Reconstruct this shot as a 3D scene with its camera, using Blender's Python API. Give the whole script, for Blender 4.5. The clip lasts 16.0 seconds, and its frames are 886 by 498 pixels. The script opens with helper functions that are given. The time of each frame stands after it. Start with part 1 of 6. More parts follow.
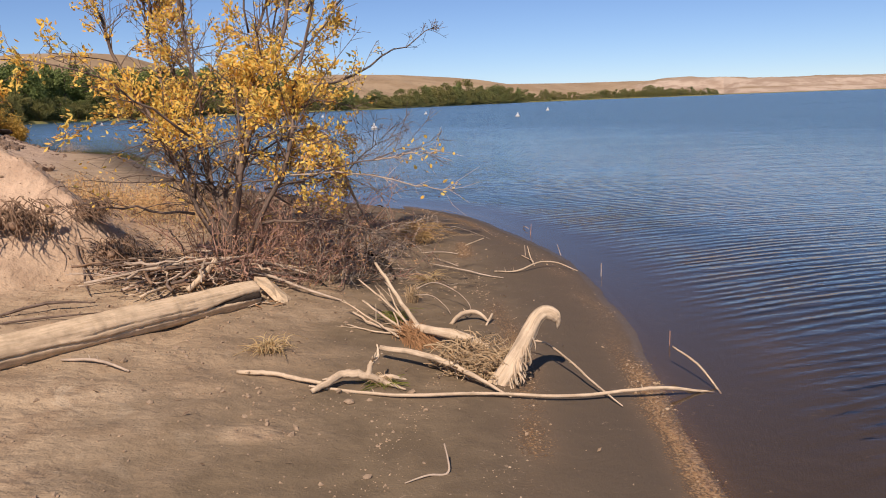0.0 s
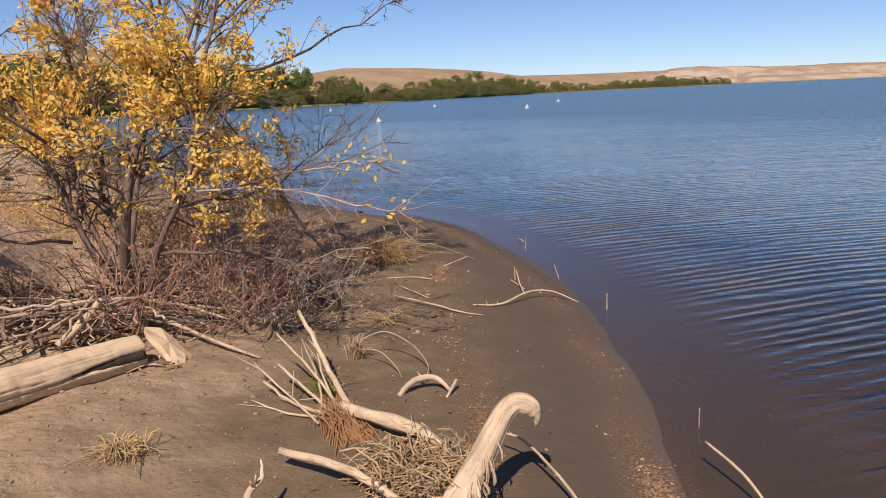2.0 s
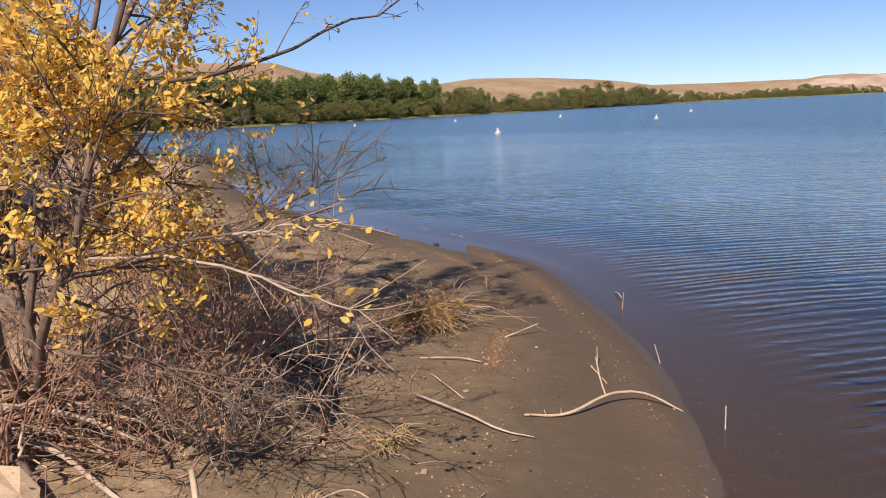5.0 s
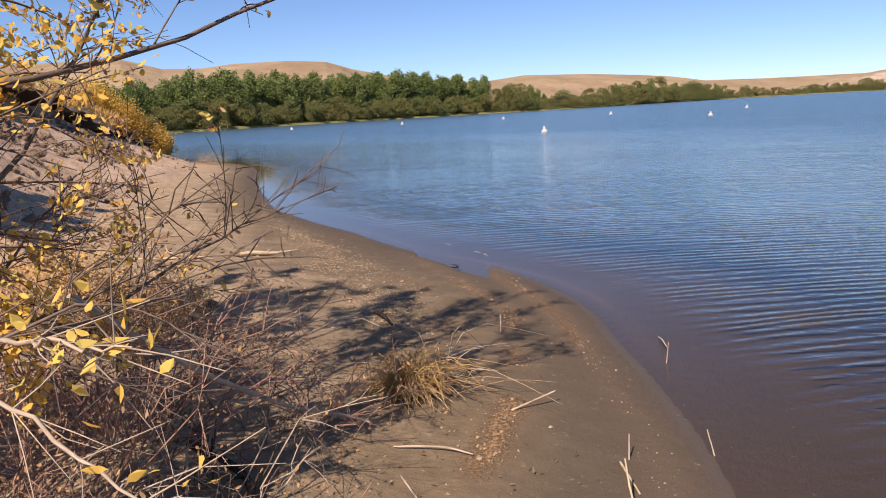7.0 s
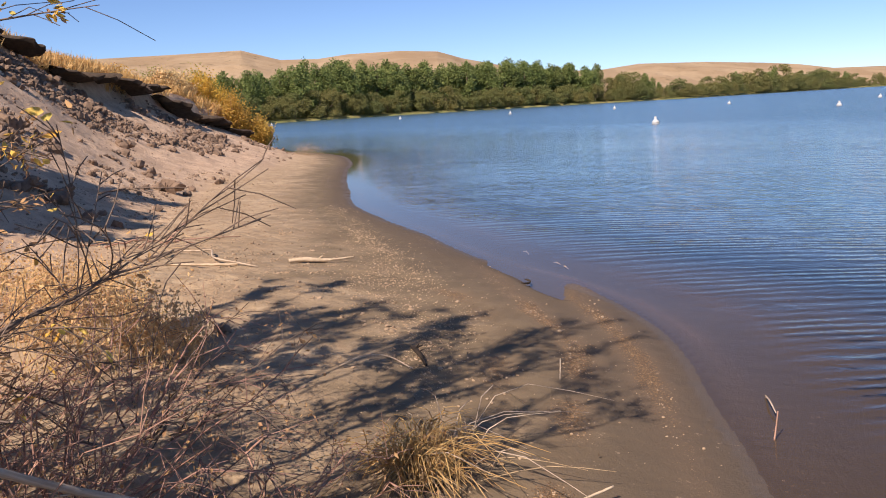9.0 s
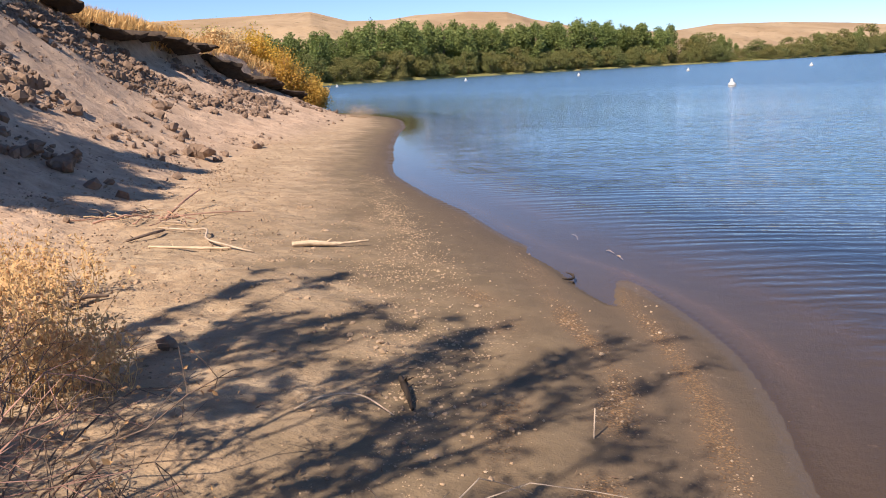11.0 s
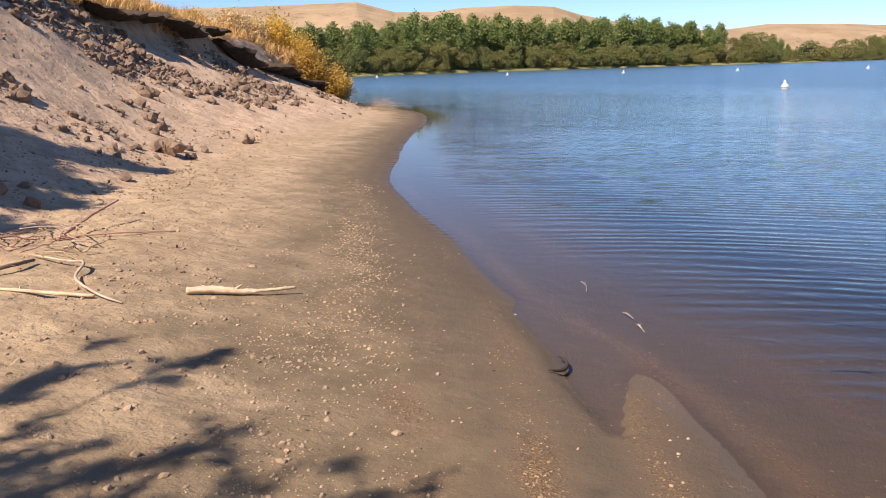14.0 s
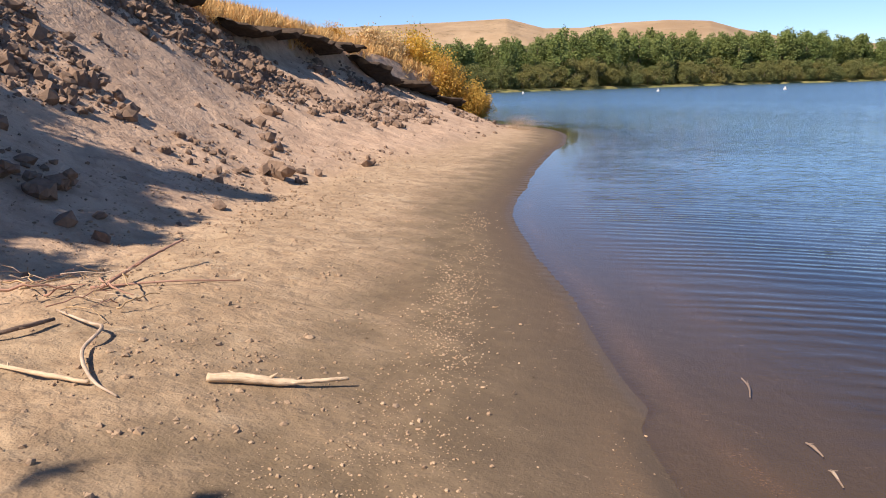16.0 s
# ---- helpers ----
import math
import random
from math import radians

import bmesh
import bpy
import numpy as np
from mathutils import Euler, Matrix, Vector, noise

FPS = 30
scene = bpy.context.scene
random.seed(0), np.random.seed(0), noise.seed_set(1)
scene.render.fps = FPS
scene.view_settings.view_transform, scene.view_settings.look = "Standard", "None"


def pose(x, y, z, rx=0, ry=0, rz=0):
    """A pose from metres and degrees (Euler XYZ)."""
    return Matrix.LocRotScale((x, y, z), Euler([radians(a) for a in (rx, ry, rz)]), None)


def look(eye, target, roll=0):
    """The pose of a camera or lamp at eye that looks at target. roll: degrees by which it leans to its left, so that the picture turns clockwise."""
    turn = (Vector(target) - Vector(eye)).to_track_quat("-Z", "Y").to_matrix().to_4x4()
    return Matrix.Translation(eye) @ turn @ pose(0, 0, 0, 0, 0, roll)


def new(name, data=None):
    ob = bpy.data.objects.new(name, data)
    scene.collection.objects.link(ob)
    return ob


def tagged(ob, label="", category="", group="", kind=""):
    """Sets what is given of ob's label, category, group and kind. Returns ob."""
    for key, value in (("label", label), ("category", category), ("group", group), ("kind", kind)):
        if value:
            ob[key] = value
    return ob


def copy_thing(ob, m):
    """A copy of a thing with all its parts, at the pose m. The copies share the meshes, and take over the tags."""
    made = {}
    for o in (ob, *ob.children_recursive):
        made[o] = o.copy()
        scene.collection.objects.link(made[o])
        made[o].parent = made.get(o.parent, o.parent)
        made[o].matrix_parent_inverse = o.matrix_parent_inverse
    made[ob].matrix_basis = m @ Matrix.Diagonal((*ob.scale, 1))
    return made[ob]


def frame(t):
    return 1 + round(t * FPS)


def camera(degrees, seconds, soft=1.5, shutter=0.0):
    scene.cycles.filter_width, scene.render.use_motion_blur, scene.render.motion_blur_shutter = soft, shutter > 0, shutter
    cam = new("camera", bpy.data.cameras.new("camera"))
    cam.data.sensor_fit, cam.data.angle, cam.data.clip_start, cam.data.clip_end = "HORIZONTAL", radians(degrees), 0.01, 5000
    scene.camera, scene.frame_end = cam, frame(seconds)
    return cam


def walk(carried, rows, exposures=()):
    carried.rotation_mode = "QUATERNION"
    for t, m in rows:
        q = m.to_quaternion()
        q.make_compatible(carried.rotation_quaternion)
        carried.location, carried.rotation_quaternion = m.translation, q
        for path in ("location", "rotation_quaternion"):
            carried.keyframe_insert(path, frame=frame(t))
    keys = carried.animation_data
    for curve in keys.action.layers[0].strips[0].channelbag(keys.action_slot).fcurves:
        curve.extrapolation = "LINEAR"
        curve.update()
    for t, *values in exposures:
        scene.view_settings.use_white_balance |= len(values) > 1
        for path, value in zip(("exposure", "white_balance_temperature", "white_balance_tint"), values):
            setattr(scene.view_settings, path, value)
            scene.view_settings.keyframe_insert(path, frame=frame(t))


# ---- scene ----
cam = camera(56.2, 16.0, soft=1.0)
PATH = [
    (0, (-0.224, 0.65, 1.617), (-0.25, 2.62, 1.272), -2.0),
    (0.5, (-0.172, 1.089, 1.615), (-0.18, 3.057, 1.258), -2.5),
    (1, (-0.065, 1.466, 1.594), (-0.08, 3.432, 1.232), -2.5),
    (1.5, (0.034, 1.806, 1.598), (-0.003, 3.771, 1.229), -2.5),
    (2, (0.108, 2.197, 1.597), (0.052, 4.163, 1.236), -2.6),
    (2.5, (0.223, 2.511, 1.598), (0.125, 4.477, 1.247), -2.3),
    (3, (0.262, 2.866, 1.598), (0.156, 4.835, 1.262), -3.3),
    (5.3, (0.5, 4.282, 1.632), (0.132, 6.221, 1.306), -2.5),
    (5.5, (0.487, 4.435, 1.643), (0.131, 6.374, 1.305), -2.1),
    (6, (0.541, 4.751, 1.631), (0.179, 6.69, 1.297), -2.8),
    (6.5, (0.59, 5.046, 1.653), (0.145, 6.968, 1.323), -2.6),
    (7, (0.586, 5.371, 1.665), (0.116, 7.288, 1.34), -3.0),
    (7.5, (0.601, 5.693, 1.661), (0.103, 7.602, 1.335), -3.5),
    (8, (0.641, 5.995, 1.671), (0.039, 7.874, 1.343), -3.4),
    (8.5, (0.628, 6.303, 1.674), (-0.03, 8.162, 1.342), -3.2),
    (9, (0.651, 6.598, 1.662), (-0.066, 8.435, 1.326), -3.0),
    (9.5, (0.666, 6.915, 1.649), (-0.117, 8.721, 1.294), -2.4),
    (11.8, (0.324, 8.5, 1.583), (-0.553, 10.244, 1.149), -2.8),
    (12, (0.301, 8.637, 1.58), (-0.573, 10.382, 1.142), -2.4),
    (12.5, (0.218, 9.003, 1.566), (-0.611, 10.771, 1.133), -2.0),
    (13, (0.173, 9.291, 1.571), (-0.641, 11.068, 1.147), -2.2),
    (13.5, (0.135, 9.67, 1.564), (-0.743, 11.416, 1.139), -1.7),
    (14, (0.052, 10.026, 1.551), (-0.887, 11.739, 1.124), -1.4),
    (14.5, (-0.05, 10.376, 1.533), (-1.1, 12.027, 1.119), -1.8),
    (15, (-0.207, 10.729, 1.543), (-1.334, 12.33, 1.135), -1.4),
    (15.5, (-0.357, 11.052, 1.549), (-1.518, 12.632, 1.151), -1.3),
    (16, (-0.496, 11.392, 1.572), (-1.723, 12.925, 1.189), -1.4),
]
walk(cam, [(t, look(eye, target, roll)) for t, eye, target, roll in PATH],
     exposures=[(0, 0.08, 6500, 19), (3, 0.12, 6500, 19), (5.5, 0.30, 6500, 19), (8, 0.46, 6500, 19), (9.5, 0.56, 6500, 19), (12, 0.80, 6500, 16), (13.5, 0.76, 6500, 16), (16, 0.68, 6500, 17)])

# ---- world, sun ----
SUN_EL = 47.0
SUN_TO = Vector((-0.20, -0.98, 0)).normalized() * math.cos(radians(SUN_EL)) + Vector((0, 0, math.sin(radians(SUN_EL))))
world = bpy.data.worlds.new("world")
scene.world = world
world.use_nodes = True
wn = world.node_tree.nodes
sky = wn.new("ShaderNodeTexSky")
sky.sky_type = "NISHITA"
sky.sun_disc = False
sky.sun_elevation = radians(SUN_EL)
sky.sun_rotation = math.atan2(SUN_TO.x, SUN_TO.y)
sky.altitude, sky.air_density, sky.dust_density, sky.ozone_density = 2600, 1.0, 0.0, 3.0
wn["Background"].inputs["Strength"].default_value = 0.081
air = wn.new("ShaderNodeMix")
air.data_type, air.blend_type = "RGBA", "MULTIPLY"
air.inputs[0].default_value, air.inputs[7].default_value = 1.0, (0.86, 0.985, 1.13, 1)
world.node_tree.links.new(sky.outputs[0], air.inputs[6])
world.node_tree.links.new(air.outputs[2], wn["Background"].inputs["Color"])
sun = new("sun", bpy.data.lights.new("sun", "SUN"))
sun.data.energy, sun.data.angle, sun.data.color = 5.0, radians(0.55), (1.0, 0.89, 0.745)
sun.matrix_world = look((0, 0, 30), Vector((0, 0, 30)) - SUN_TO)
scene.view_settings.exposure = 0.0


# ---- node materials ----
class Nodes:
    """A small wrapper to write node trees shortly."""

    def __init__(self, name):
        self.mat = bpy.data.materials.new(name)
        self.mat.use_nodes = True
        self.tree = self.mat.node_tree
        self.bsdf = self.tree.nodes["Principled BSDF"]

    def add(self, kind, **values):
        node = self.tree.nodes.new("ShaderNode" + kind)
        for key, value in values.items():
            setattr(node, key, value)
        return node

    def put(self, socket, value):
        if isinstance(value, bpy.types.NodeSocket):
            self.tree.links.new(value, socket)
        elif value is not None:
            if hasattr(socket.default_value, "__len__") and len(socket.default_value) == 4 and len(value) == 3:
                value = (*value, 1)
            socket.default_value = value

    def coords(self, kind="Object", scale=(1, 1, 1), turn=0.0):
        tex = self.add("TexCoord")
        m = self.add("Mapping")
        m.inputs["Scale"].default_value = scale
        m.inputs["Rotation"].default_value[2] = turn
        self.tree.links.new(tex.outputs[kind], m.inputs["Vector"])
        return m.outputs[0]

    def noise(self, vec, scale, detail=4, rough=0.55, warp=0.0):
        n = self.add("TexNoise")
        self.put(n.inputs["Vector"], vec)
        n.inputs["Scale"].default_value, n.inputs["Detail"].default_value = scale, detail
        n.inputs["Roughness"].default_value, n.inputs["Distortion"].default_value = rough, warp
        return n.outputs["Fac"]

    def voronoi(self, vec, scale, feature="F1", out="Distance"):
        n = self.add("TexVoronoi", feature=feature)
        self.put(n.inputs["Vector"], vec)
        n.inputs["Scale"].default_value = scale
        return n.outputs[out]

    def ramp(self, fac, lo, hi, a=0.0, b=1.0, smooth=True):
        n = self.add("MapRange", interpolation_type="SMOOTHSTEP" if smooth else "LINEAR")
        self.put(n.inputs["Value"], fac)
        for key, v in (("From Min", lo), ("From Max", hi), ("To Min", a), ("To Max", b)):
            self.put(n.inputs[key], v)
        return n.outputs[0]

    def math(self, op, a, b=0.5):
        n = self.add("Math", operation=op)
        self.put(n.inputs[0], a)
        self.put(n.inputs[1], b)
        return n.outputs[0]

    def mix(self, fac, a, b, blend="MIX"):
        n = self.add("Mix", data_type="RGBA", blend_type=blend)
        self.put(n.inputs[0], fac)
        self.put(n.inputs[6], a)
        self.put(n.inputs[7], b)
        return n.outputs[2]

    def attr(self, name):
        return self.add("Attribute", attribute_name=name).outputs["Fac"]

    def random(self):
        return self.add("ObjectInfo").outputs["Random"]

    def island(self):
        return self.add("NewGeometry").outputs["Random Per Island"]

    def bump(self, height, strength=0.5, distance=0.01, normal=None):
        n = self.add("Bump")
        n.inputs["Strength"].default_value, n.inputs["Distance"].default_value = strength, distance
        self.put(n.inputs["Height"], height)
        self.put(n.inputs["Normal"], normal)
        return n.outputs[0]

    def done(self, color, rough=0.8, normal=None, spec=None, **more):
        self.put(self.bsdf.inputs["Base Color"], color)
        self.put(self.bsdf.inputs["Roughness"], rough)
        self.put(self.bsdf.inputs["Normal"], normal)
        self.put(self.bsdf.inputs["Specular IOR Level"], spec)
        for key, value in more.items():
            self.put(self.bsdf.inputs[key.replace("_", " ")], value)
        return self.mat


def sand_material():
    n = Nodes("sand")
    v = n.coords()
    wet, gravel, bank = n.attr("wet"), n.attr("gravel"), n.attr("bank")
    big, mid, fine = n.noise(v, 0.9, 5), n.noise(v, 5, 4, 0.58), n.noise(v, 90, 3, 0.6)
    dry = n.mix(n.ramp(big, 0.35, 0.65), (0.37, 0.263, 0.158), (0.445, 0.326, 0.202))
    dry = n.mix(n.ramp(mid, 0.42, 0.66), dry, (0.30, 0.208, 0.124))
    crust = n.math("MULTIPLY", n.ramp(n.noise(v, 3.1, 5, 0.7, 0.6), 0.58, 0.66), 0.55)
    dry = n.mix(crust, dry, (0.50, 0.39, 0.26))
    soil = n.mix(n.ramp(n.noise(v, 2.2, 6, 0.65), 0.4, 0.62), (0.56, 0.395, 0.265), (0.43, 0.295, 0.195))
    soil = n.mix(n.math("MULTIPLY", n.ramp(n.noise(v, 7.5, 6, 0.72, 0.5), 0.54, 0.66), 0.75), soil, (0.30, 0.20, 0.132))
    dry = n.mix(bank, dry, soil)
    damp = n.mix(n.ramp(mid, 0.4, 0.65), (0.140, 0.100, 0.057), (0.186, 0.134, 0.077))
    damp = n.mix(n.ramp(wet, 0.72, 1.08), damp, (0.092, 0.066, 0.043))
    edge = n.math("ADD", wet, n.ramp(n.noise(v, 1.7, 5, 0.6), 0.3, 0.7, -0.22, 0.22, False))
    color = n.mix(n.ramp(edge, 0.10, 0.80), dry, damp)
    color = n.mix(n.math("MULTIPLY", gravel, 0.7), color, (0.235, 0.150, 0.085))
    # loose dry crumbs lie on the damp sand
    crumbs = n.math("MULTIPLY", n.ramp(n.noise(v, 26, 5, 0.75), 0.60, 0.68), n.ramp(n.noise(v, 2.6, 3), 0.45, 0.6))
    color = n.mix(n.math("MULTIPLY", crumbs, 0.75), color, (0.36, 0.26, 0.17))
    stone = n.voronoi(v, 95, out="Color")
    grit = n.mix(stone, (0.26, 0.13, 0.05), (0.44, 0.28, 0.14))
    spots = n.ramp(n.math("ADD", n.noise(v, 70, 3, 0.7), n.math("MULTIPLY", gravel, 0.36)), 0.66, 0.82)
    color = n.mix(n.math("MULTIPLY", spots, n.ramp(gravel, 0.0, 0.35)), color, grit)
    color = n.mix(n.ramp(fine, 0.35, 0.75, 0, 0.20), color, (0.13, 0.10, 0.07))
    specks = n.math("MULTIPLY", n.ramp(n.noise(v, 34, 4, 0.7), 0.66, 0.72), n.ramp(wet, 1.0, 0.7))
    color = n.mix(n.math("MULTIPLY", specks, 0.7), color, (0.085, 0.058, 0.036))
    shine = n.ramp(wet, 1.0, 1.3)
    rough = n.ramp(shine, 0, 1, 0.92, 0.5)
    height = n.math("ADD", n.math("MULTIPLY", mid, n.ramp(edge, 0.2, 0.9, 1.0, 0.40)), n.math("MULTIPLY", fine, 0.10))
    height = n.math("ADD", height, n.math("MULTIPLY", n.math("MULTIPLY", spots, gravel), 0.35))
    height = n.math("MULTIPLY", height, n.ramp(bank, 0, 1, 1.0, 0.85))
    height = n.math("ADD", height, n.math("MULTIPLY", n.noise(v, 15, 3, 0.55), n.ramp(edge, 0.1, 0.9, 0.55, 0.05)))
    return n.done(color, rough, n.bump(height, 1.0, 0.040), 0.3)


def water_material():
    n = Nodes("lake_water")
    v = n.coords()
    depth, calm = n.attr("depth"), n.attr("calm")
    # long-crested waves that bend towards the shore, a chop and fine lines
    split = n.add("SeparateXYZ")
    n.put(split.inputs[0], v)
    lined = n.math("SUBTRACT", split.outputs[1], n.attr("bend"))

    def crested(stretch, turn):
        c = n.add("CombineXYZ")
        n.put(c.inputs[0], n.math("MULTIPLY", split.outputs[0], stretch))
        n.put(c.inputs[1], n.math("ADD", lined, n.math("MULTIPLY", split.outputs[0], turn)))
        return c.outputs[0]

    off = n.attr("offshore")
    big = n.noise(crested(0.16, 0.08), 1.5, 2, 0.5, 0.3)
    mid = n.noise(crested(0.36, -0.06), 6.2, 2, 0.5, 0.6)
    small = n.noise(crested(0.42, 0.12), 15.0, 2, 0.5, 0.3)
    chop = n.noise(n.coords(scale=(0.55, 1, 1), turn=0.25), 6.5, 3, 0.55, 0.5)
    gust = n.ramp(n.noise(n.coords(scale=(0.3, 1, 1), turn=0.2), 0.06, 4), 0.38, 0.62, 0.75, 1.2)
    ring = n.add("TexWave", wave_type="BANDS", bands_direction="Y")
    n.put(ring.inputs["Vector"], crested(0.22, 0.0))
    ring.inputs["Scale"].default_value, ring.inputs["Distortion"].default_value = 1.85, 10.0
    ring.inputs["Detail"].default_value, ring.inputs["Detail Scale"].default_value = 3.0, 0.6
    h = n.math("ADD", n.math("MULTIPLY", big, 0.068), n.math("MULTIPLY", mid, 0.040))
    h = n.math("ADD", h, n.math("MULTIPLY", small, 0.017))
    h = n.math("ADD", h, n.math("MULTIPLY", chop, 0.034))
    swell = n.noise(crested(0.36, 0.1), 0.42, 4, 0.62, 0.4)
    h = n.math("ADD", h, n.math("MULTIPLY", swell, n.ramp(off, 6.0, 30.0, 0.0, 0.50)))
    h = n.math("ADD", n.math("MULTIPLY", h, n.math("MULTIPLY", n.math("MULTIPLY", gust, n.ramp(off, 5.0, 20.0, 0.52, 0.95)), calm)), n.math("MULTIPLY", ring.outputs["Fac"], n.attr("rings")))
    normal = n.bump(h, 1.0, 1.0)
    murk = n.mix(n.ramp(depth, 0.10, 0.85), (0.031, 0.030, 0.031), (0.055, 0.112, 0.168))
    # waves too fine to tell apart far out are left to the gloss
    n.done(murk, n.ramp(off, 3.0, 34.0, 0.08, 0.25), normal, 0.5, IOR=1.333)
    clear = n.add("BsdfTransparent")
    clear.inputs[0].default_value = (0.93, 0.90, 0.87, 1)
    gloss = n.add("BsdfGlossy")
    gloss.inputs["Roughness"].default_value = 0.04
    n.put(gloss.inputs["Normal"], normal)
    fres = n.add("Fresnel")
    fres.inputs["IOR"].default_value = 1.333
    n.put(fres.inputs["Normal"], normal)
    film = n.add("MixShader")
    n.put(film.inputs[0], fres.outputs[0])
    n.put(film.inputs[1], clear.outputs[0])
    n.put(film.inputs[2], gloss.outputs[0])
    body = n.add("MixShader")
    n.put(body.inputs[0], n.ramp(depth, 0.0, 0.30, 0.03, 1.0, False))
    n.put(body.inputs[1], film.outputs[0])
    n.put(body.inputs[2], n.bsdf.outputs[0])
    n.put(n.tree.nodes["Material Output"].inputs[0], body.outputs[0])
    return n.mat


def hill_material():
    n = Nodes("dry_hill_grass")
    v = n.coords()
    steep = n.ramp(n.attr("cliff"), 0.2, 0.8)
    c = n.mix(n.ramp(n.noise(v, 0.008, 6, 0.6), 0.35, 0.65), (0.31, 0.215, 0.125), (0.39, 0.285, 0.175))
    c = n.mix(n.ramp(n.noise(v, 0.03, 6, 0.7), 0.55, 0.72), c, (0.20, 0.15, 0.085))
    bands = n.noise(n.coords(scale=(1.0, 1.0, 3)), 0.012, 6, 0.65)
    c = n.mix(steep, c, n.mix(n.ramp(bands, 0.4, 0.6), (0.50, 0.39, 0.29), (0.35, 0.255, 0.18)))
    return n.done(c, 0.95, n.bump(n.noise(v, 0.05, 6, 0.65), 0.7, 6.0), 0.1)


def meadow_material():
    n = Nodes("shore_meadow")
    v = n.coords()
    c = n.mix(n.ramp(n.noise(v, 0.12, 5), 0.4, 0.6), (0.26, 0.22, 0.085), (0.17, 0.17, 0.06))
    return n.done(c, 0.95, None, 0.1)


def leaf_material(name, colors, translucent=0.35, tree_spread=0.3):
    n = Nodes(name)
    c = n.mix(n.ramp(n.island(), 0.0, 0.5, smooth=False), colors[0], colors[1])
    c = n.mix(n.ramp(n.island(), 0.55, 1.0, smooth=False), c, colors[2])
    c = n.mix(n.math("MULTIPLY", n.random(), tree_spread), c, colors[3])
    n.done(c, 0.6, None, 0.25)
    t = n.add("BsdfTranslucent")
    n.put(t.inputs[0], c)
    m = n.add("MixShader")
    m.inputs[0].default_value = translucent
    n.put(m.inputs[1], n.bsdf.outputs[0])
    n.put(m.inputs[2], t.outputs[0])
    n.put(n.tree.nodes["Material Output"].inputs[0], m.outputs[0])
    return n.mat


def wood_material(name, light, dark, rough=0.8, bump=0.5, cracks=0.5):
    """Fibres and fine cracks run along each piece."""
    n = Nodes(name)
    v = n.add("Attribute", attribute_name="grain").outputs["Vector"]
    g = n.noise(v, 95, 5, 0.65, 0.6)
    c = n.mix(n.ramp(g, 0.36, 0.66), light, dark)
    c = n.mix(n.ramp(n.noise(n.coords(), 9, 5, 0.65), 0.42, 0.66, 0, 0.55), c, tuple(0.62 * a for a in dark))
    c = n.mix(n.math("MULTIPLY", n.island(), 0.35), c, tuple(0.7 * a for a in light))
    lines = n.ramp(n.noise(v, 150, 3, 0.6, 0.3), 0.60, 0.68)
    c = n.mix(n.math("MULTIPLY", lines, cracks), c, tuple(0.35 * a for a in dark))
    height = n.math("SUBTRACT", n.math("MULTIPLY", g, 0.6), n.math("MULTIPLY", lines, cracks))
    return n.done(c, rough, n.bump(height, bump, 0.006), 0.15)


def plain_material(name, color, spread=0.25, scale=20, rough=0.85, bump=0.3):
    n = Nodes(name)
    v = n.coords()
    c = n.mix(n.ramp(n.noise(v, scale, 5, 0.65), 0.35, 0.68), color, tuple(a * (1 - spread) for a in color))
    c = n.mix(n.math("MULTIPLY", n.island(), 0.4), c, tuple(min(1, a * (1 + spread)) for a in color))
    return n.done(c, rough, n.bump(n.noise(v, scale * 2, 4, 0.65), bump, 0.01), 0.2)


SAND, WATER, HILL, MEADOW = sand_material(), water_material(), hill_material(), meadow_material()
POPLAR_LEAF = leaf_material("poplar_leaves", [(0.125, 0.175, 0.05), (0.175, 0.23, 0.068), (0.24, 0.27, 0.08), (0.25, 0.235, 0.075)], 0.25)
WILLOW_LEAF = leaf_material("willow_leaves", [(0.17, 0.17, 0.055), (0.24, 0.215, 0.07), (0.29, 0.235, 0.08), (0.12, 0.165, 0.055)], 0.3, 0.6)
GOLD_LEAF = leaf_material("golden_leaves", [(0.80, 0.45, 0.085), (0.87, 0.59, 0.13), (0.64, 0.53, 0.14), (0.5, 0.22, 0.04)], 0.38, 0.0)
DRY_LEAF = leaf_material("withered_leaves", [(0.46, 0.26, 0.13), (0.56, 0.34, 0.15), (0.36, 0.20, 0.12), (0.3, 0.2, 0.1)], 0.3, 0.0)
ORANGE_LEAF = leaf_material("orange_shrub_leaves", [(0.50, 0.24, 0.04), (0.62, 0.34, 0.06), (0.42, 0.28, 0.07), (0.55, 0.40, 0.09)], 0.35, 0.7)
YELLOW_LEAF = leaf_material("yellow_shrub_leaves", [(0.66, 0.40, 0.06), (0.74, 0.50, 0.09), (0.55, 0.42, 0.09), (0.60, 0.33, 0.05)], 0.35, 0.5)
GREEN_LEAF = leaf_material("yellow_green_leaves", [(0.22, 0.25, 0.045), (0.33, 0.33, 0.06), (0.16, 0.2, 0.04), (0.4, 0.35, 0.07)], 0.35, 0.3)
STRAW = leaf_material("dry_grass", [(0.62, 0.43, 0.20), (0.74, 0.55, 0.29), (0.48, 0.31, 0.13), (0.66, 0.48, 0.22)], 0.3, 0.3)
GRASS = leaf_material("autumn_grass", [(0.62, 0.38, 0.14), (0.74, 0.51, 0.22), (0.48, 0.28, 0.10), (0.50, 0.27, 0.09)], 0.3, 0.3)
